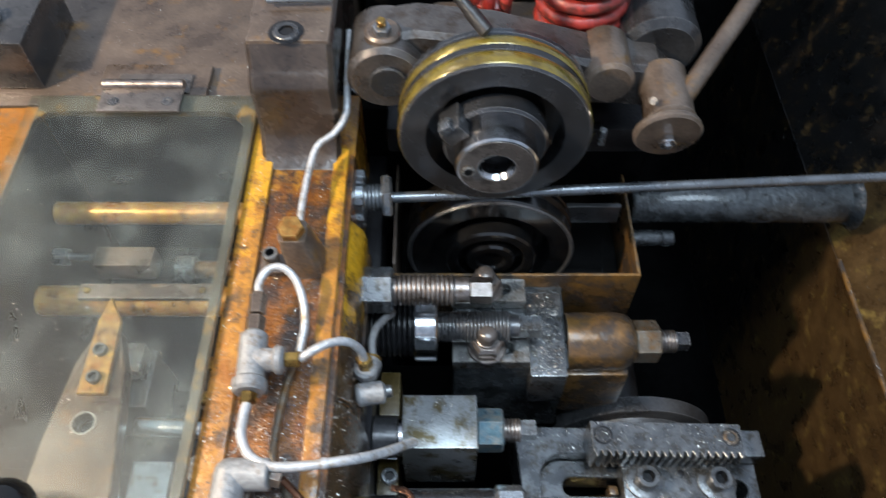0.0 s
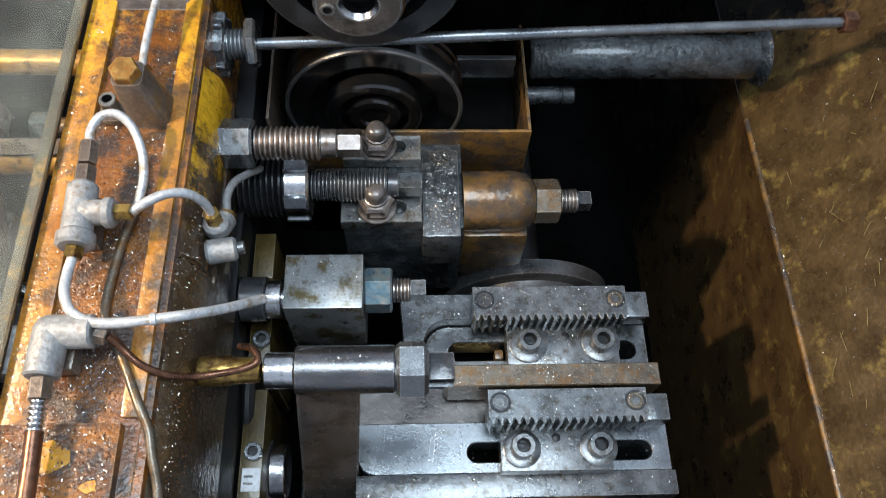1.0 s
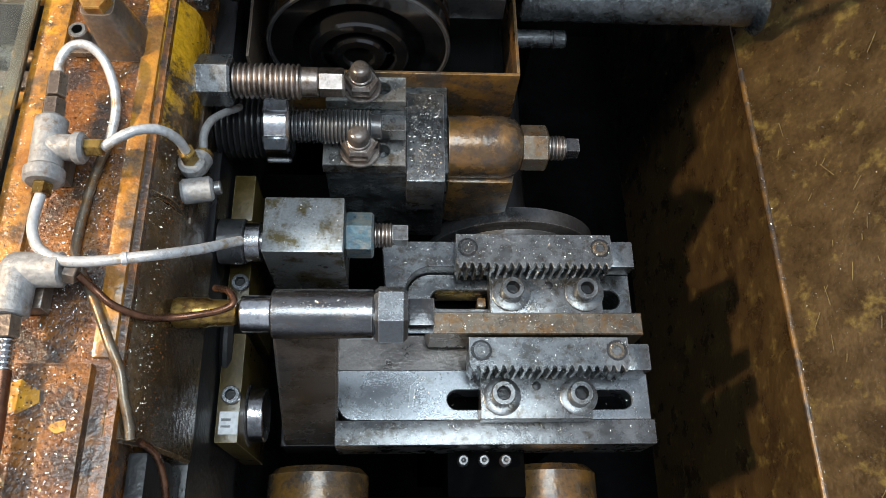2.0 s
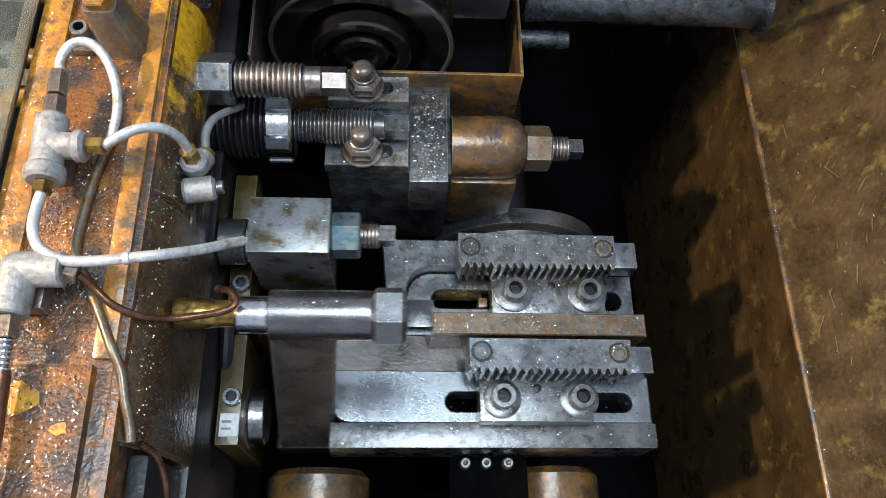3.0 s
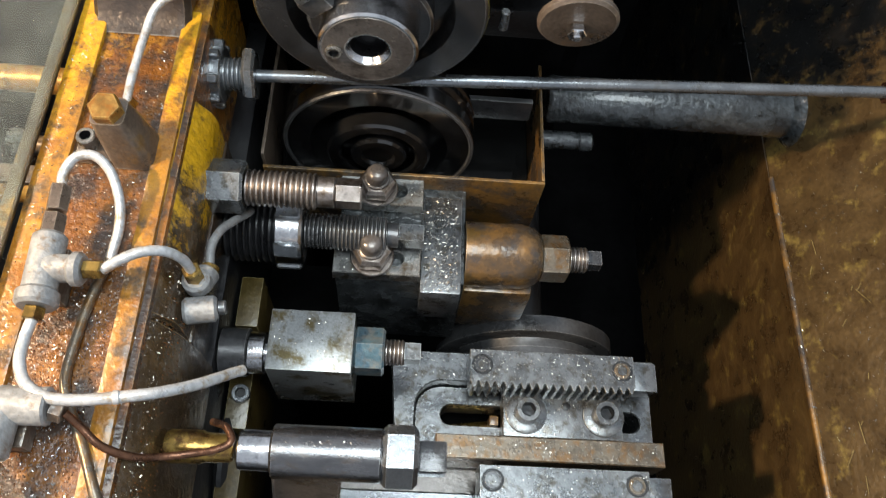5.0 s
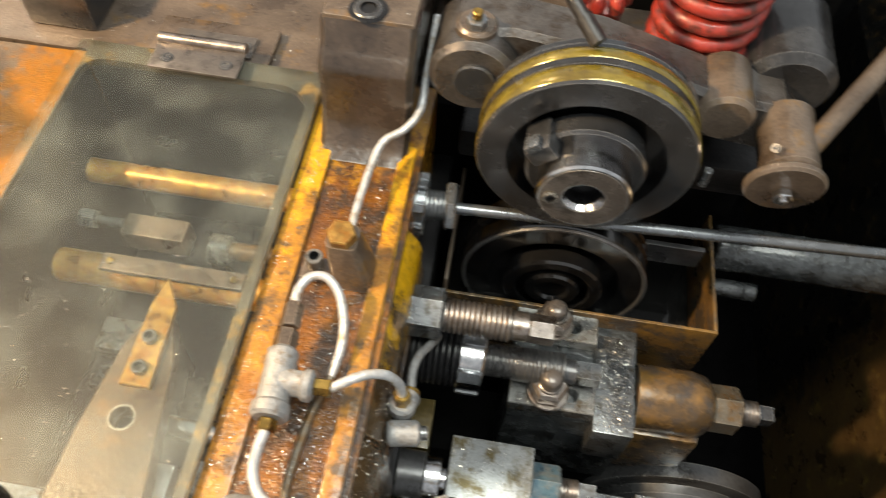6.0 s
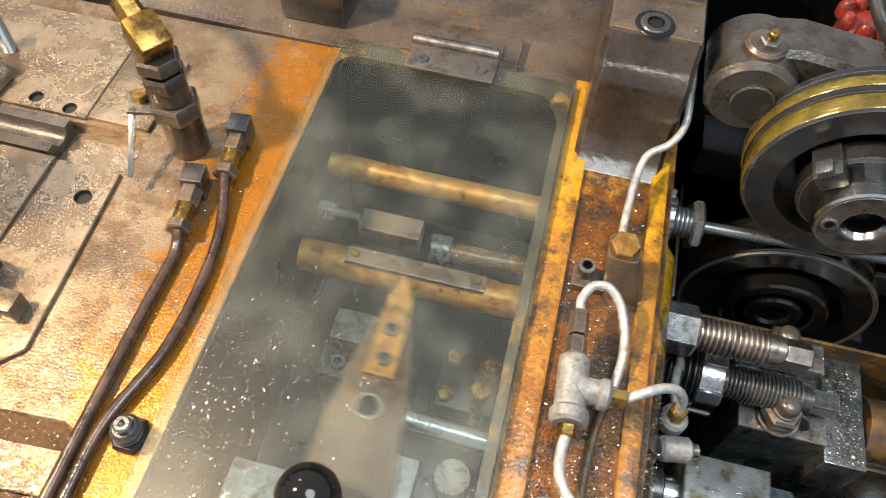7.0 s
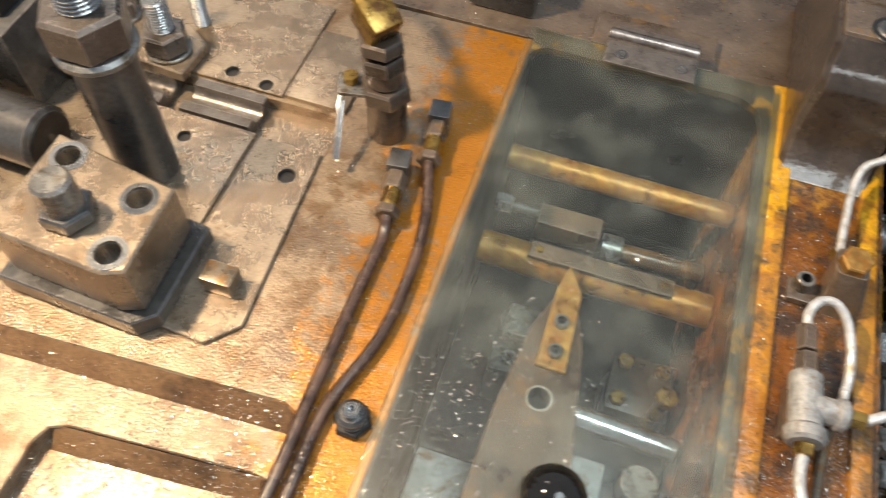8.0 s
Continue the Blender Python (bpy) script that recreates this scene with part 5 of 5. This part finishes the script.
def upper_slide():
    s = thing("upper_slide", (0.08, 0.33, 0.74), "oil-wet steel slide with slotted clamps and bronze housing", "slide")
    for y0, y1 in ((0.357, 0.383), (0.297, 0.324)):
        c = (y0 + y1) / 2
        clamp = part("slotted_clamp", prism([(0.018, y0), (0.084, y0), (0.084, y1), (0.018, y1)], 0.766, 0.779, [slot_pts(0.034, 0.071, c - 0.006, c + 0.006)[::-1]], bevel=0.0008), STAINED, s)
        part("washer", rod((0.047, c, 0.779), (0.047, c, 0.7815), 0.0165, 28), SCREWSTEEL, clamp)
        part("nut", hexa((0.047, c, 0.7815), (0.047, c, 0.794), 0.0255, chamfer=0.16), SCREWSTEEL, clamp)
        part("dome", lathe((0.047, c, 0.794), UP, [(0, 0.0098), (0.002, 0.0094), (0.0025, 0.0085), (0.0095, 0.0083), (0.0118, 0.0072), (0.0132, 0.0045), (0.0136, 0)], 20), GREYBROWN, clamp, "domed stud end")
    part("body", box(0.019, 0.119, 0.298, 0.383, 0.64, 0.7655, 0.002), GREASY, s)
    part("cross_block", box(0.0845, 0.1155, 0.287, 0.370, 0.72, 0.772, 0.0012), RACK, s, "dark wet cross block specked with swarf")
    h = part("housing", lathe((0.119, 0.331, 0.752), (1, 0, 0), [(0, 0), (0, 0.026), (0.045, 0.0265), (0.056, 0.024), (0.061, 0.019), (0.061, 0)], 36), BRONZE, s, "rust-stained bronze housing")
    part("housing_foot", box(0.119, 0.177, 0.303, 0.357, 0.66, 0.74, 0.006), BRONZE, s)
    part("lock_nut", hexa((0.180, 0.331, 0.752), (0.2035, 0.331, 0.752), 0.033, turn=0.52), RUSTSTEEL, s)
    part("thread", thread((0.2035, 0.331, 0.752), (0.219, 0.331, 0.752), 0.0105, 0.0026), SCREWSTEEL, s)
    part("end_square", lathe((0.219, 0.331, 0.752), (1, 0, 0), [(0, 0), (0, 0.0085), (0.0115, 0.0085), (0.0115, 0)], 4, turn=0.785), DARK, s)
    return s


SLIDE = upper_slide()


def base_frame():
    """Dark frame parts below the slides; the beams are coloured black for shade."""
    f = thing("base_frame", (0.1, 0.25, 0.5), "lower frame under the slides, coloured black for the pit's darkness", "machine frame")
    part("beam", box(-0.055, 0.115, 0.30, 0.365, 0.10, 0.638, 0.004), PIT_SHADE, f)
    part("pedestal", box(0.11, 0.25, 0.12, 0.245, 0.10, 0.65, 0.004), PIT_SHADE, f)
    part("front_beam", box(-0.05, 0.33, -0.25, -0.06, 0.10, 0.58, 0.004), PIT_SHADE, f)
    w = thing("cam_wheel", (0.20, 0.31, 0.62), "dull grey cam wheel turning in the pit", "wheel")
    part("disc", lathe((0.19, 0.268, 0.60), (0, 1, 0), [(0, 0.02), (0, 0.074), (0.002, 0.077), (0.014, 0.077), (0.016, 0.071), (0.024, 0.071), (0.024, 0.02)], 64), DARK, w)
    part("rim", lathe((0.19, 0.292, 0.60), (0, 1, 0), [(0.0005, 0.02), (0.0005, 0.082), (0.002, 0.084), (0.016, 0.084), (0.018, 0.08), (0.018, 0.02)], 64), DARK, w)
    part("shaft", rod((0.19, 0.255, 0.60), (0.19, 0.50, 0.60), 0.0195, 28), BLACK, w)
    for x, lab in ((0.010, "brown oiled round cap at the pit front"), (0.212, "brown oiled round cap at the pit front")):
        c = thing("bearing_cap", (x, 0.03, 0.62), lab, "bearing cap", "bearing caps")
        part("barrel", rod((x, -0.1, 0.605), (x, 0.085, 0.605), 0.044, 40, c=0.006), BRONZE, c)
    b = thing("screw_block", (0.152, 0.088, 0.66), "shade-black block with three bright screws below the arm", "block")
    # Block given the shade colour so that only its screws stand out.
    part("block", box(0.12, 0.185, 0.055, 0.098, 0.60, 0.662, 0.003), PIT_SHADE, b)
    for x in (0.133, 0.150, 0.168):
        part("screw", lathe((x, 0.084, 0.662), UP, [(0, 0), (0, 0.0048), (0.008, 0.0048), (0.0095, 0.0036), (0.0095, 0.0022), (0.007, 0)], 16), DARK, b)


base_frame()


def side_plates():
    """Olive wear plates on the hull, with screws and the small label."""
    for y0, y1, z1, sy, lab in ((0.258, 0.298, 0.757, None, "olive oily wear plate on the hull"), (0.184, 0.232, 0.745, 0.209, "olive wear plate with a socket screw"), (0.088, 0.170, 0.742, 0.122, "olive wear plate with socket screw and white label")):
        p = thing("wear_plate", (-0.047, (y0 + y1) / 2, z1 - 0.05), lab, "plate", "wear plates on the hull")
        part("plate", box(-0.0535, -0.037, y0, y1, z1 - 0.12, z1, 0.001), OLIVE, p)
        if sy:
            socket_screw(p, (-0.0435, sy, z1), r=0.0068, h=0.006, mat=STEEL)
        if y0 < 0.1:
            tag = part("label", box(-0.051, -0.0375, 0.094, 0.1105, z1 + 0.0002, z1 + 0.0008, 0), LABEL, p, "small white label with two rows of marks")
            for k in range(2):
                part("mark", box(-0.0495, -0.0425, 0.0985 + 0.005 * k, 0.1005 + 0.005 * k, z1 + 0.0009, z1 + 0.0011, 0), DARK, tag)
    for y, z, r, lab in ((0.232, 0.775, 0.015, "dark oily guide bush with a bright ring"), (0.116, 0.70, 0.021, "dark lower guide bush with a bright ring")):
        b = thing("guide_bush", (-0.04, y, z), lab, "bush")
        part("bush", rod((-0.0555, y, z), (-0.036, y, z), r * 1.15, 30), DARK, b)
        part("ring", rod((-0.036, y, z), (-0.024, y, z), r, 30), BRIGHT, b)
    b = thing("brass_bush", (-0.05, 0.150, 0.845), "polished brass oil bush on the flange", "bush")
    part("barrel", lathe((-0.0585, 0.1485, 0.858), (1, 0, 0), [(0, 0), (0, 0.0085), (0.002, 0.0095), (0.020, 0.0095), (0.022, 0.0085), (0.036, 0.008), (0.038, 0.0065), (0.038, 0)], 30), BRASS, b)
    h = thing("hull_boss", (-0.04, 0.03, 0.70), "dark cast boss on the hull with worn bright spot", "boss")
    part("boss", rod((-0.0555, 0.17, 0.70), (-0.046, 0.17, 0.70), 0.05, 36, c=0.005), BLACK, h)


side_plates()


# ---- block, lever and rack arms ----
def push_block():
    b = thing("push_block", (0.01, 0.235, 0.77), "stained steel push block with a blue lock nut", "block")
    part("block", box(-0.0195, 0.0385, 0.212, 0.2555, 0.725, 0.804, 0.0012), BLOTCHED, b)
    part("piston", rod((-0.050, 0.232, 0.775), (-0.0195, 0.232, 0.775), 0.0085, 24), BRIGHT, b)
    part("lock_nut", hexa((0.0385, 0.235, 0.782), (0.060, 0.235, 0.782), 0.030, turn=0.52), BLUE, b, "blue-stained lock nut")
    part("thread", thread((0.060, 0.235, 0.782), (0.074, 0.235, 0.782), 0.0095, 0.0024), SCREWSTEEL, b)
    part("end_square", lathe((0.074, 0.235, 0.782), (1, 0, 0), [(0, 0), (0, 0.0085), (0.0115, 0.0085), (0.0115, 0)], 4, turn=0.785), RACK, b)
    part("drill_mark", lathe((0.024, 0.2119, 0.775), (0, -1, 0), [(0.0003, 0.0022), (0.0004, 0)], 12), BLACK, b)
    return b


BLOCK = push_block()


def push_lever():
    p = thing("push_lever", (0.02, 0.145, 0.75), "oily brown lever with turned sleeve and hexagon end", "lever")
    y, z = 0.1485, 0.856
    part("rod", rod((-0.018, y, z), (0.001, y, z), 0.0115, 28), BRIGHT, p)
    part("sleeve", rod((0.001, y, z), (0.0635, y, z), 0.0155, 40, c=0.001), TURNED, p)
    part("hex_end", hexa((0.0635, y, z), (0.0845, y, z), 0.032, chamfer=0.16), STEEL, p)
    part("tongue", box(0.0845, 0.101, y - 0.009, y + 0.009, z - 0.012, z + 0.006, 0.0015), DARK, p)
    leg = bmesh.new()
    vs = [leg.verts.new(p) for p in ((0.0, 0.136, 0.846), (0.041, 0.136, 0.846), (0.041, 0.160, 0.846), (0.0, 0.160, 0.846), (-0.017, 0.100, 0.64), (0.028, 0.100, 0.64), (0.028, 0.135, 0.64), (-0.017, 0.135, 0.64))]
    for q in ((3, 2, 1, 0), (4, 5, 6, 7), (0, 1, 5, 4), (1, 2, 6, 5), (2, 3, 7, 6), (3, 0, 4, 7)):
        leg.faces.new([vs[k] for k in q])
    bmesh.ops.bevel(leg, geom=leg.edges[:], offset=0.0015, segments=2, affect="EDGES")
    part("leg", leg, GREYBROWN, p, "oily grey-brown lever leg")
    part("leg_foot", box(-0.02, 0.032, 0.10, 0.135, 0.60, 0.645, 0.002), BLACK, p)
    return p


LEVER = push_lever()


def rack_bar(parent, x0, x1, y0, y1, z0, z1):
    """A short toothed bar, teeth towards -y, pitch of module 2."""
    pitch = 0.00628
    n = int((x1 - x0) / pitch)
    s = (x1 - x0) / n
    out = []
    for i in range(n):
        a = x0 + i * s
        out += [(a, y0 + 0.0045), (a + s * 0.12, y0 + 0.0045), (a + s * 0.36, y0), (a + s * 0.64, y0), (a + s * 0.88, y0 + 0.0045)]
    out += [(x1, y0 + 0.0045), (x1, y1), (x0, y1)]
    bar = part("toothed_bar", prism(out, z0, z1, bevel=0.0004), RACK, parent)
    for x, m in ((x0 + 0.0095, DARK), (x1 - 0.0095, RUSTSTEEL)):
        c = (x, (y0 + y1) / 2 + 0.003, z1)
        part("counterbore", lathe(c, UP, [(0.0001, 0.0082), (0.0003, 0.0080), (0.0003, 0.0066)], 28), BLACK, bar)
        socket_screw(bar, (c[0], c[1], z1 - 0.0040), r=0.0066, h=0.0046, mat=m)
    return bar


def rack_arm_upper():
    a = thing("rack_arm", (0.278, 0.22, 0.69), "oil-specked steel arm with toothed bar and rusty front rail", "arm", "rack arms")
    bend = [(0.106 - 0.021 * math.cos(a), 0.215 + 0.021 * math.sin(a)) for a in [math.pi / 2 * i / 7 for i in range(8)]]
    part("strip", prism([(0.070, 0.190), (0.085, 0.190)] + bend + [(0.278, 0.236), (0.278, 0.2595), (0.064, 0.2595)], 0.672, 0.716, bevel=0.001), RACK, a)
    part("plate", prism([(0.0856, 0.186), (0.278, 0.186), (0.278, 0.2355)] + [(x + 0.0006, y - 0.0005) for x, y in bend[::-1]] + [(0.0856, 0.2)], 0.672, 0.700, [slot_pts(0.106, 0.268, 0.2045, 0.221)[::-1]], bevel=0.0008), RACK, a)
    part("front_rail", prism([(0.104, 0.172), (0.274, 0.172), (0.274, 0.190), (0.101, 0.190), (0.101, 0.177)], 0.695, 0.735, bevel=0.001), RUSTSTEEL, a, "rust-stained front rail")
    part("clamp_plate", box(0.154, 0.2475, 0.1935, 0.2275, 0.7005, 0.720, 0.001), RACK, a)
    for x in (0.1715, 0.2325):
        socket_screw(a, (x, 0.2115, 0.7225), r=0.0095, h=0.0115, washer=0.0162, mat=RACK)
    part("dowel_hole", lathe((0.2035, 0.2185, 0.7203), UP, [(0, 0.0035), (0.0003, 0.003), (0.0003, 0)], 16), BLACK, a)
    rack_bar(a, 0.125, 0.2525, 0.224, 0.2535, 0.7165, 0.745)
    part("tab", box(0.2525, 0.273, 0.2295, 0.252, 0.7165, 0.735, 0.001), RACK, a)
    part("gib", box(0.145, 0.152, 0.2045, 0.212, 0.690, 0.706, 0.001), BRONZE, a)
    part("brass_rod", rod((0.09, 0.206, 0.655), (0.155, 0.213, 0.660), 0.006, 16), BRASS, a)
    return a


ARM1 = rack_arm_upper()


def rack_arm_lower():
    a = thing("rack_arm", (0.284, 0.13, 0.68), "bright scuffed steel lower arm with toothed bar", "arm", "rack arms")
    left = [(0.045 - 0.014 * math.sin(math.pi / 2 * i / 6), 0.125 - 0.014 * math.cos(math.pi / 2 * i / 6)) for i in range(7)]
    part("plate", prism(left[:] + [(0.031, 0.152), (0.284, 0.152), (0.284, 0.111)], 0.672, 0.700, [slot_pts(0.1185, 0.2695, 0.1195, 0.1355)[::-1]], bevel=0.0008), STEEL, a)
    part("front_rail", box(0.030, 0.2855, 0.0915, 0.1105, 0.655, 0.703, 0.001), RACK, a)
    part("clamp_plate", box(0.1435, 0.2315, 0.1085, 0.1435, 0.7005, 0.720, 0.001), RACK, a)
    for x in (0.1600, 0.2205):
        socket_screw(a, (x, 0.1255, 0.7225), r=0.0095, h=0.0115, washer=0.0150, mat=RACK)
    part("dowel_hole", lathe((0.188, 0.134, 0.7203), UP, [(0, 0.0035), (0.0003, 0.003), (0.0003, 0)], 16), BLACK, a)
    rack_bar(a, 0.133, 0.2575, 0.1395, 0.1665, 0.7165, 0.745)
    part("tab", box(0.2575, 0.277, 0.143, 0.164, 0.7005, 0.735, 0.001), RACK, a)
    part("shield", prism([(0.15, 0.153), (0.15, 0.172), (0.12, 0.184), (0.0, 0.186), (0.0, 0.153)], 0.655, 0.690, bevel=0.001), GREYBROWN, a)
    scuff = [(0.087, 0.121), (0.091, 0.121), (0.093, 0.138), (0.102, 0.145), (0.098, 0.147), (0.089, 0.139)]
    part("scuff_mark", prism(scuff, 0.7001, 0.7004), STEEL, a, "bright scuffed arc")
    return a


ARM2 = rack_arm_lower()


# ---- small loose matter ----
chips("swarf", [(-0.70, -0.36, 0.0, 0.46), (-0.62, -0.37, 0.02, 0.13), (-0.45, -0.36, 0.0, 0.40), (-0.44, -0.345, 0.02, 0.16)], 5200, lambda x, y: 0.8955, "fine bright swarf flakes strewn over the table", (0.0002, 0.0007), seed=2)
chips("swarf", [(-0.56, -0.40, 0.0, 0.13)], 2600, lambda x, y: 0.8815 if y > 0.10 or x > -0.397 else 0.8685, "bright swarf flakes on the pocket floor", (0.0003, 0.0010), seed=21)
chips("swarf", [(-0.34, -0.16, 0.0, 0.47), (-0.34, -0.24, 0.0, 0.30), (-0.34, -0.27, 0.0, 0.22), (-0.34, -0.29, 0.0, 0.2)], 1500, lambda x, y: 0.9112, "fine swarf flakes on the clear cover", (0.00025, 0.0009), 3)
chips("swarf", [(-0.137, -0.083, 0.11, 0.40), (-0.137, -0.083, 0.11, 0.24)], 1700, lambda x, y: 0.8935, "fine swarf flakes stuck to the oily rail", (0.0003, 0.0009), 4)
drops([(-0.137, -0.092, 0.11, 0.42), (-0.137, -0.092, 0.11, 0.24), (-0.137, -0.092, 0.11, 0.24)], 1500, lambda x, y: 0.893, "brown oil drops on the rusty rail", (0.0003, 0.0009), 31)
chips("droplets", [(-0.0765, -0.062, 0.07, 0.25)], 420, lambda x, y: 0.8945 - (x + 0.078) * 1.15, "bright oil droplets and flakes on the sloping flange", (0.0003, 0.0009), 18)
drops([(-0.0785, -0.057, 0.07, 0.22), (-0.0785, -0.057, 0.07, 0.35)], 700, lambda x, y: 0.8940 - (x + 0.078) * 1.15, "oil drops on the sloping flange", (0.0002, 0.0006), 32, 1.15)
drops([(-0.154, -0.089, -0.05, 0.104)], 1100, lambda x, y: 0.900, "brown oil drops on the rail step", (0.0003, 0.0010), 33)
chips("swarf", [(-0.155, -0.089, -0.05, 0.104)], 1100, lambda x, y: 0.9005, "fine swarf flakes on the rail step", (0.0003, 0.0010), 5)
chips("swarf", [(-0.154, -0.141, 0.11, 0.43)], 320, lambda x, y: 0.897, "fine swarf flakes along the ledge", (0.0003, 0.0009), 6)
chips("swarf", [(0.087, 0.113, 0.289, 0.368)], 500, lambda x, y: 0.7722, "swarf flakes on the cross block", (0.0004, 0.0014), 7, SLIDE)
chips("swarf", [(0.02, 0.034, 0.299, 0.322), (0.073, 0.083, 0.299, 0.322), (0.073, 0.083, 0.36, 0.38)], 90, lambda x, y: 0.7793, "swarf flakes on the clamps", (0.0003, 0.0009), 8, SLIDE)
chips("swarf", [(0.127, 0.25, 0.231, 0.2525)], 260, lambda x, y: 0.7453, "swarf flakes on the toothed bar", (0.0003, 0.0010), 9, ARM1)
chips("swarf", [(0.104, 0.272, 0.174, 0.188)], 220, lambda x, y: 0.7353, "swarf flakes on the front rail", (0.0003, 0.0010), 10, ARM1)
chips("swarf", [(0.156, 0.246, 0.195, 0.2265)], 160, lambda x, y: 0.7203, "swarf flakes on the clamp plate", (0.0003, 0.0009), 11, ARM1)
chips("swarf", [(0.072, 0.122, 0.238, 0.258)], 90, lambda x, y: 0.7163, "swarf flakes on the arm", (0.0003, 0.0009), 12, ARM1)
chips("swarf", [(0.135, 0.256, 0.147, 0.1655)], 170, lambda x, y: 0.7453, "swarf flakes on the toothed bar", (0.0003, 0.0009), 13, ARM2)
chips("swarf", [(0.145, 0.23, 0.11, 0.1425)], 120, lambda x, y: 0.7203, "swarf flakes on the clamp plate", (0.0003, 0.0009), 14, ARM2)
chips("swarf", [(0.035, 0.283, 0.093, 0.109)], 200, lambda x, y: 0.7033, "swarf flakes on the lower front rail", (0.0003, 0.0009), 22, ARM2)
chips("swarf", [(0.035, 0.14, 0.113, 0.151), (0.235, 0.282, 0.113, 0.15)], 110, lambda x, y: 0.7003, "swarf flakes on the lower arm", (0.0003, 0.0009), 23, ARM2)
chips("swarf", [(0.003, 0.062, 0.1445, 0.1525)], 70, lambda x, y: 0.8716, "swarf flakes on the sleeve", (0.0003, 0.0008), 24, LEVER)
chips("swarf", [(-0.15, -0.083, 0.456, 0.58)], 120, lambda x, y: 0.9911, "swarf flakes on the clamp casting", (0.0003, 0.0009), 25)
chips("swarf", [(-0.42, -0.16, 0.489, 0.62)], 500, lambda x, y: 0.8933, "swarf flakes on the rear casting", (0.0003, 0.0009), 26)
chips("swarf", [(-0.018, 0.037, 0.2135, 0.254)], 60, lambda x, y: 0.8043, "swarf flakes on the block", (0.0003, 0.0009), 15, BLOCK)
chips("droplets", [(0.42, 0.56, 0.0, 0.44)], 700, lambda x, y: 0.7015 + (x - 0.415) * 1.73, "tiny bright oil droplets and flakes on the guard", (0.0004, 0.0010), 16)
chips("swarf", [(0.4125, 0.4185, 0.0, 0.44)], 160, lambda x, y: 0.7038, "bright flakes along the guard fold", (0.0005, 0.0012), 17)


def motions():
    beats = [0.615 + 0.568 * k for k in range(-1, 14)]

    def beat(thing_, d, turn=(0, 0, 0), lag=0.0, half=0.13):
        """One quick stroke and return at every beat."""
        rest = thing_.matrix_basis.copy()
        at = rest.translation
        rows = [(0.0, None)]
        keyed = {}
        for b in beats:
            for u, k in ((-half, 0.0), (-half * 0.45, 0.75), (0.0, 1.0), (half * 0.45, 0.75), (half, 0.0)):
                t = b + lag + u
                if 0.0 <= t <= 8.0:
                    keyed[round(t * FPS)] = k
        times = sorted(keyed)
        first, last = keyed[times[0]], keyed[times[-1]]
        if times[0] > 0:
            keyed[0] = first
        if times[-1] < 240:
            keyed[240] = last
        rows = [(f / FPS, pose(at.x + d[0] * k, at.y + d[1] * k, at.z + d[2] * k, turn[0] * k, turn[1] * k, turn[2] * k)) for f, k in sorted(keyed.items())]
        walk(thing_, rows)

    beat(SLIDE, (-0.013, 0, 0), lag=-0.05)
    beat(LEVER, (-0.030, 0, 0), lag=0.0)
    beat(BLOCK, (-0.016, 0, 0), lag=0.06)
    beat(ARM1, (-0.006, 0, 0.004), (0, 4.0, 0), lag=0.02)
    beat(ARM2, (-0.017, -0.006, 0.016), (0, 6.0, 0), lag=0.02)
    beat(ARM, (-0.034, 0, 0), lag=0.03)


motions()
